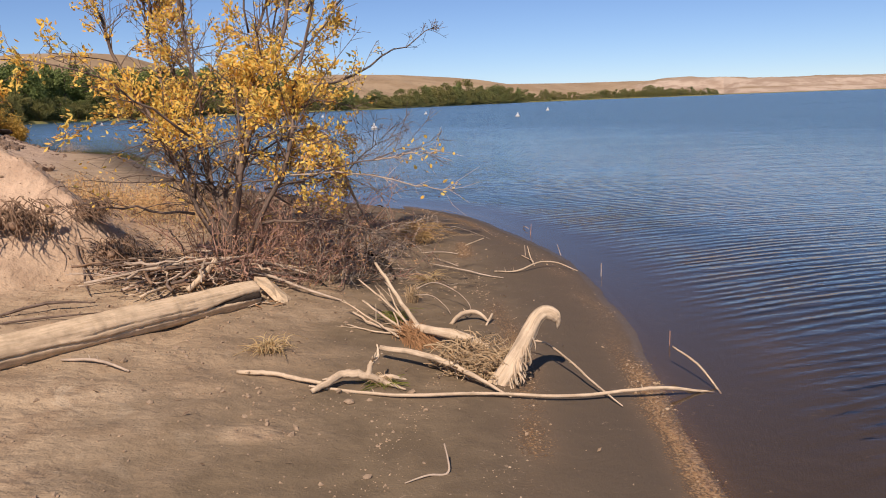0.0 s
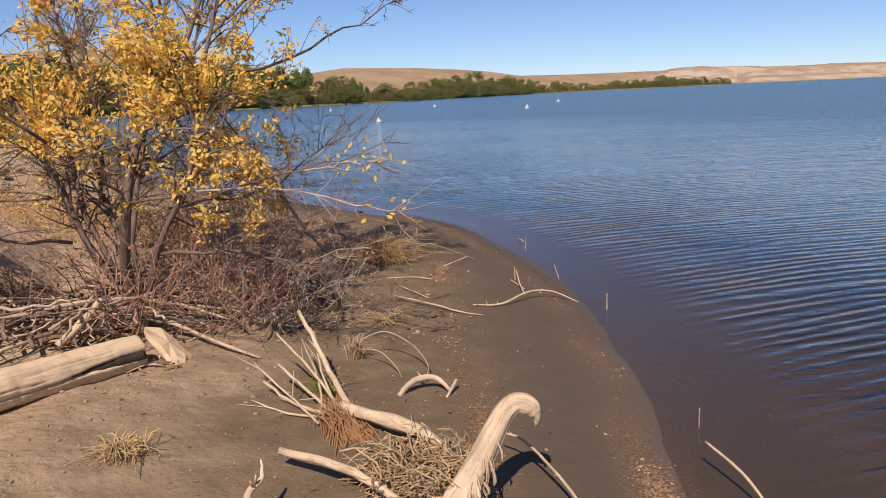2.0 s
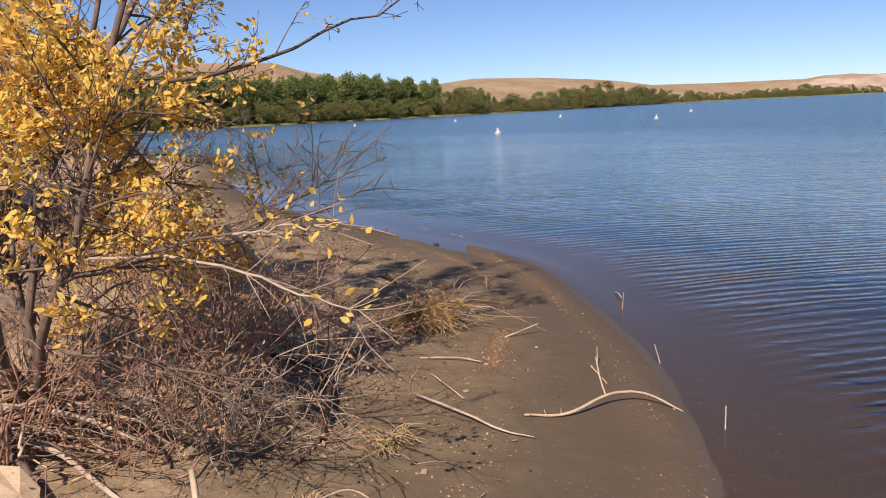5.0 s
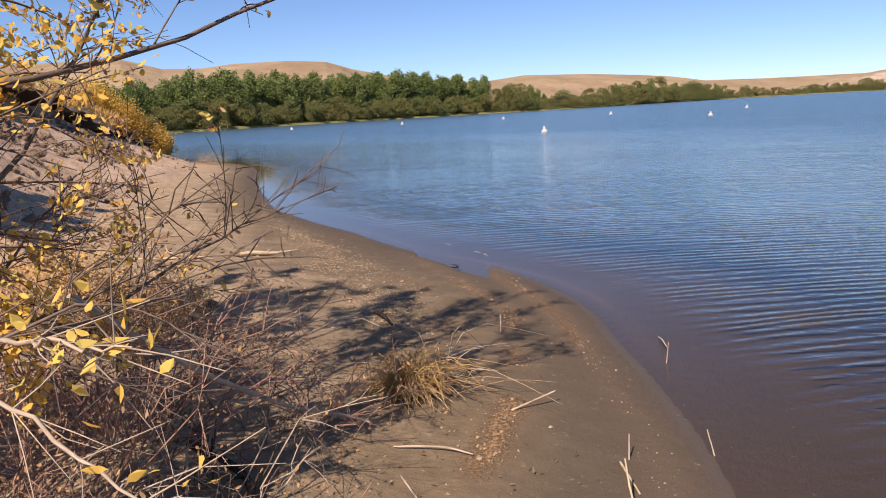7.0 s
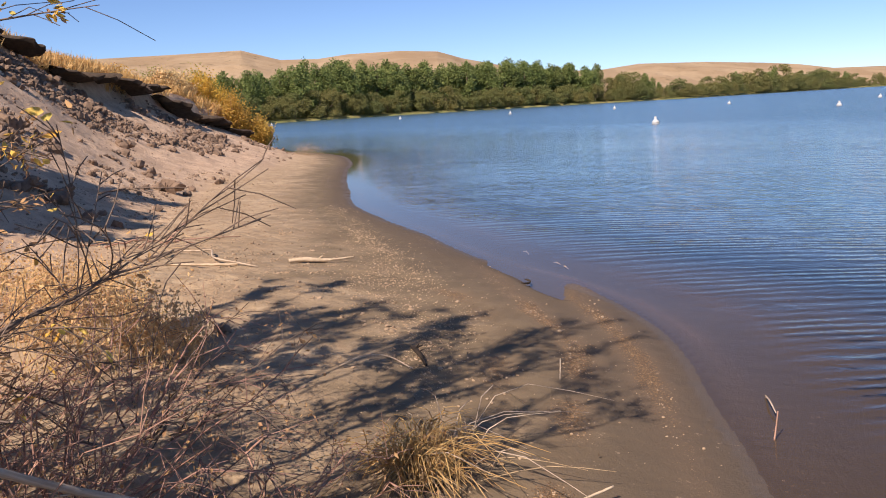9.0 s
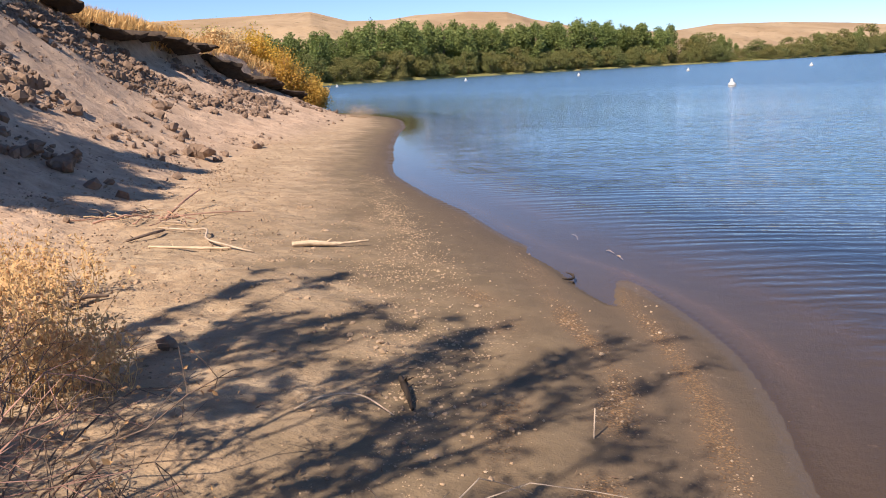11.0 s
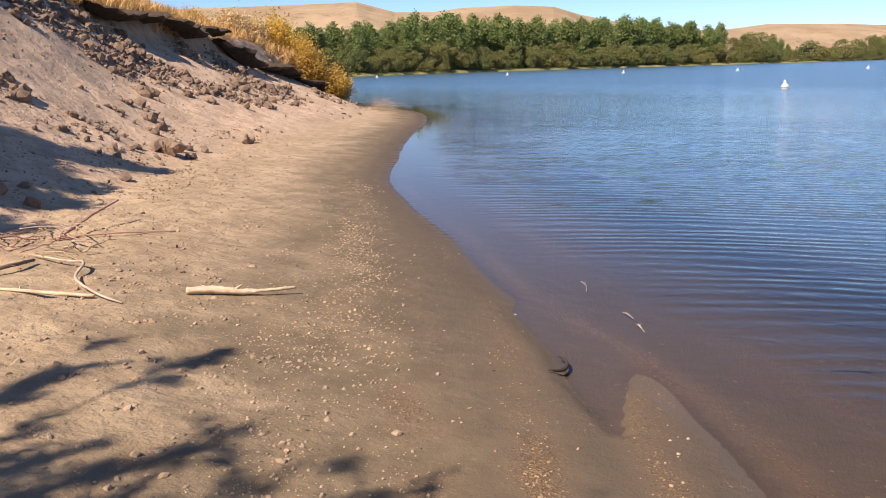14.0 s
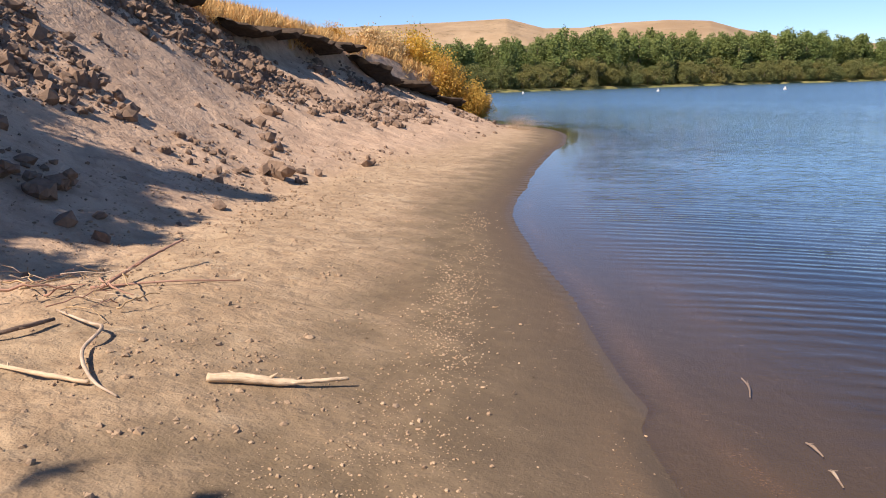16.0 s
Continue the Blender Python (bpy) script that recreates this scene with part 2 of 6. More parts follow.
BARK = wood_material("grey_brown_bark", (0.25, 0.18, 0.135), (0.12, 0.085, 0.064), 0.9, 0.8)
TWIG = wood_material("bare_twig_bark", (0.50, 0.30, 0.215), (0.31, 0.175, 0.12), 0.85, 0.2)
PALE_TWIG = wood_material("weathered_twig", (0.58, 0.46, 0.34), (0.40, 0.30, 0.215), 0.85, 0.3)
LOGWOOD = wood_material("weathered_log_wood", (0.70, 0.53, 0.345), (0.53, 0.385, 0.235), 0.85, 0.22, 0.30)
DRIFT = wood_material("bleached_driftwood", (0.68, 0.53, 0.36), (0.52, 0.38, 0.245), 0.8, 0.7, 0.30)
# dark sticks; in the log's split this colour stands for shade
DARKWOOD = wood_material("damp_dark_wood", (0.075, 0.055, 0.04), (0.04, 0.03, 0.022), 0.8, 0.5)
ROOT = wood_material("fibrous_root", (0.60, 0.43, 0.25), (0.36, 0.24, 0.125), 0.9, 0.3)
REDROOT = wood_material("reddish_root", (0.46, 0.25, 0.115), (0.27, 0.14, 0.065), 0.9, 0.3)
CLOD = plain_material("dry_earth_clod", (0.21, 0.145, 0.102), 0.4, 14, 0.95, 0.8)
STONE = leaf_material("small_pebble", [(0.30, 0.20, 0.12), (0.40, 0.28, 0.17), (0.43, 0.32, 0.21), (0.3, 0.2, 0.1)], 0.0, 0.0)


# ---- small mesh tools ----
def fade(t):
    return t * t * (3 - 2 * t)


def lattice(ix, iy, seed):
    h = (ix.astype(np.int64) * 374761393 + iy.astype(np.int64) * 668265263 + seed * 982451653) & 0xFFFFFFFF
    h = ((h ^ (h >> 13)) * 1274126177) & 0xFFFFFFFF
    return ((h ^ (h >> 16)) & 0xFFFF) / 65535.0


def value_noise(x, y, seed=0):
    ix, iy = np.floor(x), np.floor(y)
    fx, fy = fade(x - ix), fade(y - iy)
    a, b = lattice(ix, iy, seed), lattice(ix + 1, iy, seed)
    c, d = lattice(ix, iy + 1, seed), lattice(ix + 1, iy + 1, seed)
    return (a + (b - a) * fx) * (1 - fy) + (c + (d - c) * fx) * fy


def fbm(x, y, scale, octaves=4, seed=0, gain=0.5):
    """Layered noise from about -1 to 1."""
    total, amp, norm = 0, 1.0, 0
    for k in range(octaves):
        total = total + amp * (2 * value_noise(x * scale * 2**k + 17.3 * k, y * scale * 2**k - 9.1 * k, seed + k) - 1)
        norm += amp
        amp *= gain
    return total / norm


def smooth_line(points, steps=6):
    """A Catmull-Rom line through the points."""
    p = np.array(points, float)
    q = np.vstack([2 * p[0] - p[1], p, 2 * p[-1] - p[-2]])[:, None]
    a, b, c, d = q[:-3], q[1:-2], q[2:-1], q[3:]
    t = (np.arange(steps) / steps)[None, :, None]
    out = 0.5 * (2 * b + (c - a) * t + (2 * a - 5 * b + 4 * c - d) * t * t + (3 * b - a - 3 * c + d) * t**3)
    return np.vstack([out.reshape(-1, p.shape[1]), p[-1:]])


def cross(a, b):
    v = np.array([a[1] * b[2] - a[2] * b[1], a[2] * b[0] - a[0] * b[2], a[0] * b[1] - a[1] * b[0]])
    return v / (math.sqrt(v[0] * v[0] + v[1] * v[1] + v[2] * v[2]) + 1e-12)


def signed_distance(x, y, line):
    """Distance to a line of points that runs towards +y, positive on its side of -x."""
    px, py = np.ravel(x).astype(float), np.ravel(y).astype(float)
    best = np.full(px.shape, 1e18)
    for (ax, ay), (bx, by) in zip(line[:-1], line[1:]):
        ux, uy = bx - ax, by - ay
        t = np.clip(((px - ax) * ux + (py - ay) * uy) / (ux * ux + uy * uy), 0, 1)
        best = np.minimum(best, (px - ax - t * ux) ** 2 + (py - ay - t * uy) ** 2)
    sign = np.where(px < np.interp(py, line[:, 1], line[:, 0]), 1.0, -1.0)
    return (np.sqrt(best) * sign).reshape(np.shape(x))


def step(v, lo, hi):
    return fade(np.clip((v - lo) / (hi - lo), 0, 1))


def make_mesh(name, verts, faces, material=None, smooth=True):
    """A mesh from arrays; the faces all have the same number of corners, or are a list."""
    me = bpy.data.meshes.new(name)
    if isinstance(faces, np.ndarray):
        k, n = faces.shape[1], len(faces)
        me.vertices.add(len(verts))
        me.vertices.foreach_set("co", np.asarray(verts, np.float32).ravel())
        me.loops.add(n * k)
        me.loops.foreach_set("vertex_index", faces.astype(np.int32).ravel())
        me.polygons.add(n)
        me.polygons.foreach_set("loop_start", np.arange(0, n * k, k, dtype=np.int32))
        me.update(calc_edges=True)
    else:
        me.from_pydata([tuple(v) for v in verts], [], faces)
    me.polygons.foreach_set("use_smooth", np.full(len(me.polygons), smooth))
    if material:
        me.materials.append(material)
    return me


def float_attribute(me, name, values):
    me.attributes.new(name, "FLOAT", "POINT").data.foreach_set("value", np.asarray(values, np.float32).ravel())


class Shape:
    """Gathers tubes, lumps and cards into one mesh."""

    def __init__(self, seed=0):
        self.v, self.f, self.g, self.n = [], [], [], 0
        self.rng = np.random.default_rng(seed)

    def raw(self, verts, faces, grain=None):
        self.v.append(np.asarray(verts, float))
        self.g.append(self.v[-1] if grain is None else grain)
        n = self.n
        self.f += [tuple([i + n for i in face]) for face in faces]
        self.n += len(verts)

    def tube(self, path, radii, sides=6, rough=0.0, flat=1.0, cap=True):
        p = np.asarray(path, float)
        r = np.broadcast_to(np.asarray(radii, float), (len(p),)) if np.ndim(radii) == 0 or len(radii) == len(p) else np.interp(np.linspace(0, 1, len(p)), np.linspace(0, 1, len(radii)), radii)
        along = np.gradient(p, axis=0)
        along /= np.linalg.norm(along, axis=1)[:, None] + 1e-12
        ref = np.array([0.0, 0, 1]) if abs(along[0][2]) < 0.9 else np.array([1.0, 0, 0])
        rings, grain = [], []
        run = np.concatenate([[0], np.cumsum(np.linalg.norm(np.diff(p, axis=0), axis=1))]) * 0.07 + self.rng.uniform(0, 5)
        if sides <= 4:
            # thin twigs keep one frame along their whole length
            a = np.arange(sides) * 2 * np.pi / sides
            way = p[-1] - p[0]
            side = cross(way, ref)
            up = cross(side, way / (np.linalg.norm(way) + 1e-12))
            ring = np.outer(np.cos(a), side) + np.outer(np.sin(a) * flat, up)
            v = (p[:, None] + r[:, None, None] * ring[None]).reshape(-1, 3)
            g = np.concatenate([np.broadcast_to(ring @ np.stack([side, up], 1), (len(p), sides, 2)) * r[:, None, None], np.broadcast_to(run[:, None, None], (len(p), sides, 1))], 2).reshape(-1, 3)
            faces = [(i * sides + j, i * sides + (j + 1) % sides, (i + 1) * sides + (j + 1) % sides, (i + 1) * sides + j) for i in range(len(p) - 1) for j in range(sides)]
            self.raw(v, faces, g)
            return
        ridge = self.rng.uniform(-1, 1, sides)
        for i in range(len(p)):
            side = cross(along[i], ref)
            up = cross(side, along[i])
            ref = up
            a = np.arange(sides) * 2 * np.pi / sides
            ridge = 0.86 * ridge + 0.36 * self.rng.uniform(-1, 1, sides)
            rr = r[i] * (1 + rough * ridge)
            grain.append(np.stack([np.cos(a) * r[i], np.sin(a) * r[i], np.full(sides, run[i])], 1))
            rings.append(p[i] + np.outer(np.cos(a) * rr, side) + np.outer(np.sin(a) * rr * flat, up))
        n = len(p)
        faces = [(i * sides + j, i * sides + (j + 1) % sides, (i + 1) * sides + (j + 1) % sides, (i + 1) * sides + j) for i in range(n - 1) for j in range(sides)]
        if cap:
            faces += [tuple(range(sides))[::-1], tuple((n - 1) * sides + j for j in range(sides))]
        self.raw(np.vstack(rings), faces, np.vstack(grain))

    def lump(self, at, size, rough=0.25, squash=0.7):
        """A worn stone or clod of 20 faces."""
        g = (1 + 5**0.5) / 2
        ico = np.array([(-1, g, 0), (1, g, 0), (-1, -g, 0), (1, -g, 0), (0, -1, g), (0, 1, g), (0, -1, -g), (0, 1, -g), (g, 0, -1), (g, 0, 1), (-g, 0, -1), (-g, 0, 1)]) / 1.902
        f = [(0, 11, 5), (0, 5, 1), (0, 1, 7), (0, 7, 10), (0, 10, 11), (1, 5, 9), (5, 11, 4), (11, 10, 2), (10, 7, 6), (7, 1, 8), (3, 9, 4), (3, 4, 2), (3, 2, 6), (3, 6, 8), (3, 8, 9), (4, 9, 5), (2, 4, 11), (6, 2, 10), (8, 6, 7), (9, 8, 1)]
        v = ico * (1 + rough * self.rng.uniform(-1, 1, (12, 1))) * np.array([1, self.rng.uniform(0.6, 1), squash])
        a = self.rng.uniform(0, 6.28)
        v = v @ np.array([[math.cos(a), math.sin(a), 0], [-math.sin(a), math.cos(a), 0], [0, 0, 1]])
        self.raw(v * size + np.asarray(at), f)

    def mesh(self, name, material, smooth=True):
        me = make_mesh(name, np.vstack(self.v), self.f, material, smooth)
        me.attributes.new("grain", "FLOAT_VECTOR", "POINT").data.foreach_set("vector", np.vstack(self.g).astype(np.float32).ravel())
        return me


def cards(centres, length, width, rng, droop=0.0, up=0.0, along=None, facing=None, corners=4):
    """Leaves as folded blades of four or six corners, one for each centre; facing turns their faces to the light."""
    n = len(centres)
    d = rng.normal(size=(n, 3)) if along is None else along + 0.55 * rng.normal(size=(n, 3))
    d[:, 2] = d[:, 2] * (1 - up) + up - droop
    d /= np.linalg.norm(d, axis=1)[:, None]
    s = np.cross(d, rng.normal(size=(n, 3)) if facing is None else np.asarray(facing) + 0.62 * rng.normal(size=(n, 3)))
    s /= np.linalg.norm(s, axis=1)[:, None]
    k = np.cross(d, s)
    l, w = length * rng.uniform(0.6, 1.25, (n, 1)), width * rng.uniform(0.6, 1.25, (n, 1))
    c = np.asarray(centres)
    tip = c + l * d - 0.10 * l * k
    if corners == 6:
        v = [c, c + 0.30 * l * d + 0.85 * w * s + 0.12 * w * k, c + 0.66 * l * d + 0.78 * w * s + 0.05 * w * k, tip, c + 0.66 * l * d - 0.78 * w * s + 0.05 * w * k, c + 0.30 * l * d - 0.85 * w * s + 0.12 * w * k]
    else:
        v = [c, c + 0.45 * l * d + w * s + 0.15 * w * k, tip, c + 0.45 * l * d - w * s + 0.15 * w * k]
    return np.stack(v, 1).reshape(-1, 3), np.arange(corners * n).reshape(n, corners)


def part(name, me, parent=None, label="", at=None):
    ob = new(name, me)
    if parent is not None:
        ob.parent = parent
    if at is not None:
        ob.matrix_basis = at
    if label:
        tagged(ob, label)
    return ob


def thing(name, label, category, group="", kind="", at=None):
    ob = new(name)
    if at is not None:
        ob.matrix_basis = at
    return tagged(ob, label, category, group, kind)


# ---- the land ----
SHORE = smooth_line([(0.7, -30), (0.95, -6), (0.85, 2), (0.86, 3.8), (0.94, 5.2), (1.0, 6.5), (0.96, 8.2), (0.78, 9.7), (0.25, 11.75), (-0.22, 12.9),
                     (-0.98, 13.9), (-2.3, 15.2), (-4.15, 17.4), (-5.8, 19.35), (-6.45, 20.3), (-7.35, 21.9), (-9.85, 26.6), (-12.2, 31.5), (-14.3, 35.0),
                     (-16.6, 37.6), (-20.5, 40.5), (-27, 44), (-42, 50), (-80, 62), (-200, 80), (-900, 130), (-5000, 200)])
TOE = smooth_line([(-10, -30), (-8.5, 0), (-7.3, 3), (-5.7, 5.2), (-4.3, 6.3), (-3.45, 6.95), (-2.95, 7.4), (-2.9, 7.9), (-3.4, 9.2), (-4.6, 11.5), (-6.3, 14.1), (-7.5, 16.1), (-8.5, 18.0), (-10.5, 21.8),
                   (-11.6, 24.6), (-13.3, 28.8), (-15.2, 32.6), (-17.0, 35.4), (-21, 38.6), (-28, 42), (-42, 47.5), (-80, 58), (-200, 75), (-900, 122), (-5000, 190)])


def scarp_at(y):
    """How far behind the toe the broken bank edge stands."""
    return np.interp(y, [4, 10, 14, 22, 25, 31, 34, 36.5, 38.5], [0.45, 0.7, 5.6, 5.3, 4.9, 4.0, 2.7, 1.2, 0.6])


INLET = [(-0.86, 13.20, 0.03), (-1.14, 13.74, 0.15), (-1.40, 14.25, 0.20), (-1.78, 14.85, 0.28)]
BAR = [(-0.55, 12.9, 0.12), (-0.73, 13.35, 0.11), (-0.86, 13.75, 0.09), (-1.02, 14.15, 0.06), (-1.16, 14.45, 0.03)]


def beside(x, y, line):
    """Distance to a line of (x, y, half width), and the half width there."""
    best, wide = np.full(np.shape(x), 1e9), np.ones(np.shape(x))
    for (ax, ay, aw), (bx, by, bw) in zip(line[:-1], line[1:]):
        ux, uy = bx - ax, by - ay
        t = np.clip(((x - ax) * ux + (y - ay) * uy) / (ux * ux + uy * uy), 0, 1)
        away = np.hypot(x - ax - t * ux, y - ay - t * uy)
        wide = np.where(away < best, aw + (bw - aw) * t, wide)
        best = np.minimum(best, away)
    return best, wide


def gravel_bands(x, y, d):
    """Strips of gravel that the waves have sorted along the shore."""
    ragged = 0.05 * fbm(x, y, 1.3, 3, 64)
    a = np.interp(y, [3, 5.5, 6.3, 7.6, 9.5, 12, 13.2, 14.2], [0.05, 0.07, 0.13, 0.20, 0.26, 0.33, 0.32, 0.02])
    g = 0.95 * np.interp(y, [7, 8.5, 10.5, 11.3], [1.0, 0.3, 0.25, 0.7]) * np.exp(-(((d - a - ragged) / np.interp(y, [4.5, 5.5, 7.5, 9, 12], [0.11, 0.15, 0.15, 0.11, 0.10])) ** 2)) * (0.30 + 0.70 * step(fbm(x, y, 0.8, 3, 60), -0.45, 0.1)) * step(y, 14.7, 14.2)
    b = np.interp(y, [4.5, 6, 7.5, 8.2, 10, 11.8, 12.6, 13.3, 14.2, 14.8, 15.2, 20, 30], [0.78, 0.84, 1.02, 1.12, 0.85, 0.68, 0.82, 0.68, 0.36, 0.22, 0.16, 0.18, 0.3])
    g = g + np.interp(y, [9, 11, 14, 15], [0.85, 0.75, 0.7, 0.45]) * np.exp(-(((d - b - ragged) / 0.11) ** 2)) * (0.15 + 0.85 * step(fbm(x, y, 1.1, 3, 61), -0.35, 0.15))
    c = 1.22 + 0.10 * fbm(x, y, 0.5, 2, 63)
    g = g + 0.7 * step(y, 10, 11.5) * np.exp(-(((d - c) / 0.14) ** 2)) * (0.15 + 0.85 * step(fbm(x, y, 1.2, 3, 66), -0.2, 0.3))
    near, wide = beside(x, y, INLET)
    g = g * step(near / wide, 0.8, 1.3)
    near, wide = beside(x, y, BAR)
    return g * (1 - 0.6 * step(y, 12.6, 13.4)) + 0.25 * step(near / wide, 2.2, 0.5) * step(y, 13.0, 13.3) * (0.4 + 0.6 * step(fbm(x, y, 1.6, 3, 68), -0.3, 0.3))


def land(x, y):
    """Height, distance from the water line and distance behind the bank's toe."""
    x, y = np.asarray(x, float), np.asarray(y, float)
    d = signed_distance(x, y, SHORE)
    d = d + 0.05 * fbm(x, y, 0.9, 3, 5) * step(np.abs(y - 10), 60, 20)
    e = signed_distance(x, y, TOE)
    e = e + 0.25 * fbm(x, y, 0.45, 3, 8) * step(np.abs(y - 15), 60, 30)
    beach = 0.10 * np.clip(d, 0, 2.6) + 0.035 * np.clip(d - 2.6, 0, 6)
    beach += 0.014 * np.exp(-(((d - 0.28) / 0.16) ** 2)) + 0.010 * np.exp(-(((d - 1.0) / 0.2) ** 2))
    under = np.clip(-d, 0, None)
    bed = -(0.055 * np.clip(under, 0, 1.6) + 0.16 * np.clip(under - 1.6, 0, 8) + 0.05 * np.clip(under - 9, 0, 25))
    bed += 0.02 * fbm(x, y, 1.2, 3, 28) * step(under, 0.3, 1.0)
    z = np.where(d > 0, beach, bed)
    # a narrow inlet behind a gravel bar
    if np.size(x):
        near, wide = beside(x, y, INLET)
        k = step(near / wide, 1.5, 0.75)
        z = z * (1 - k) + np.minimum(z, -0.006) * k
        near, wide = beside(x, y, BAR)
        k = step(near / wide, 2.2, 0.2) * step(y, 14.4, 13.6)
        z = z * (1 - k) + np.maximum(z, 0.004) * k
    full = np.interp(y, [2, 6, 9.5, 12, 15.5, 19, 24, 31, 36], [0.40, 0.58, 0.50, 0.55, 1.0, 1.0, 0.68, 0.68, 0.92])
    b = np.clip(e, 0, None)
    s = scarp_at(y)
    face = np.where(b < s, 0.30 * b + 0.075 * b * b, 0)
    top = 0.30 * s + 0.075 * s * s + 0.30 * np.clip(b - s, 0, 5) + 0.04 * np.clip(b - s - 5, 0, 60)
    ledge = np.interp(y, [4, 6, 8.5, 10, 14, 20, 26, 33, 37], [0.25, 0.75, 0.75, 0.25, 0.05, 0.15, 0.85, 0.95, 0.75])
    jag = 0.35 * fbm(x, y, 0.7, 3, 21)
    k = step(b - s - jag * step(s, 0.8, 3), 0.0, 0.16)
    bank = np.where(b < s, face, top) * 1.0
    bank = np.minimum(bank, top) * (1 - k) + (top + ledge * step(b - s, -0.2, 0.4)) * k
    # beside the tree the bank is a plain slope of loose sand
    slope = np.interp(y, [2, 5, 7, 9, 11], [0.30, 0.60, 0.85, 0.80, 0.5])
    loose = slope * np.clip(b, 0, 1.9) + 0.12 * np.clip(b - 1.9, 0, 30)
    south = step(y, 11.0, 9.3)
    z = z + full * bank * (1 - south) + loose * south
    rough = step(d, 1.2, 3.0)
    z = z + rough * (0.020 * fbm(x, y, 2.6, 3, 3) + 0.011 * fbm(x, y, 8.0, 1, 31))
    z = z + step(e, 0, 1.0) * (0.05 * fbm(x, y, 1.1, 4, 12) + 0.03 * fbm(x, y, 4.0, 2, 14))
    z = z + step(e, 0.0, 0.5) * step(y, 12, 9.5) * (0.11 * fbm(x, y, 1.5, 4, 15, 0.6) - 0.03 * step(fbm(x, y, 1.0, 3, 17, 0.6), 0.1, 0.35))
    # trampled hollows above the damp strip
    z = z - 0.018 * step(d, 1.3, 2.2) * step(fbm(x, y, 2.4, 2, 44), 0.18, 0.5)
    return z, d, e


def heights(x, y):
    """Height of the built ground, between its grid points."""
    i = np.clip(np.searchsorted(GX, x) - 1, 0, len(GX) - 2)
    j = np.clip(np.searchsorted(GY, y) - 1, 0, len(GY) - 2)
    u, w = (x - GX[i]) / (GX[i + 1] - GX[i]), (y - GY[j]) / (GY[j + 1] - GY[j])
    z = GROUND["z"]
    return (z[j, i] * (1 - u) + z[j, i + 1] * u) * (1 - w) + (z[j + 1, i] * (1 - u) + z[j + 1, i + 1] * u) * w


def ground_z(x, y):
    return float(heights(x, y))


GROUND = {}


def axis(*spans):
    """Grid lines: spans of (from, to, spacing), or (from, to, first spacing, growth)."""
    out = [spans[0][0]]
    for a, b, s, *g in spans:
        v = a
        while v < b - 1e-6:
            v = min(v + s, b)
            s *= g[0] if g else 1
            out.append(v)
    return np.array(out)


def flipped(a):
    return -a[::-1]


GX = np.concatenate([flipped(axis((22, 4800, 0.3, 1.25)))[:-1], axis((-22, -7, 0.14), (-7, 1.9, 0.045), (1.9, 4800, 0.06, 1.2))])
GY = np.concatenate([flipped(axis((-1.5, 4800, 0.1, 1.25)))[:-1], axis((1.5, 16.5, 0.045), (16.5, 40, 0.13), (40, 4800, 0.2, 1.16))])


def grid_faces(nx, ny):
    i = (np.arange(ny - 1)[:, None] * nx + np.arange(nx - 1)[None]).ravel()
    return np.stack([i, i + 1, i + 1 + nx, i + nx], 1)


def build_ground():
    x, y = np.meshgrid(GX, GY)
    z, d, e = land(x, y)
    GROUND["z"] = z
    me = make_mesh("ground", np.stack([x, y, z], -1).reshape(-1, 3), grid_faces(len(GX), len(GY)), SAND)
    reach = np.interp(y, [3, 7, 10, 13, 15, 18, 40], [3.5, 3.3, 2.8, 3.6, 2.5, 1.5, 1.2])
    wet = 1.1 - (d - 0.15) / reach
    wet = np.maximum(wet, 1.3 * step(d, 0.30, 0.0))
    edge = gravel_bands(x, y, d)
    edge += (0.4 * np.exp(-(((d + 0.20) / 0.08) ** 2)) * step(y, 10, 12) + 0.3 * np.exp(-(((d + 0.85) / 0.2) ** 2))) * (0.3 + 0.7 * step(fbm(x, y, 0.7, 3, 62), -0.2, 0.2))
    # pale dried patches
    for px, py, r in ((-1.16, 4.15, 0.11), (-2.0, 3.6, 0.14), (-2.5, 4.3, 0.12), (-1.9, 4.5, 0.08)):
        wet = wet - 0.9 * np.exp(-((x - px) ** 2 + (1.5 * (y - py)) ** 2) / r**2)
    wet = np.where(z < -0.003, np.minimum(wet, np.interp(y, [10, 13], [1.2, 0.98])), wet)
    near, wide = beside(x, y, BAR)
    wet = np.maximum(wet, 0.8 * step(near / wide, 4.0, 1.5))
    float_attribute(me, "wet", np.clip(wet, 0, 1.3))
    float_attribute(me, "gravel", np.clip(edge, 0, 1))
    float_attribute(me, "bank", step(e, -0.7, 0.8))
    return tagged(new("ground", me), "brown sandy lakeshore with a damp strip and a crumbling bank", "ground", kind="structure")


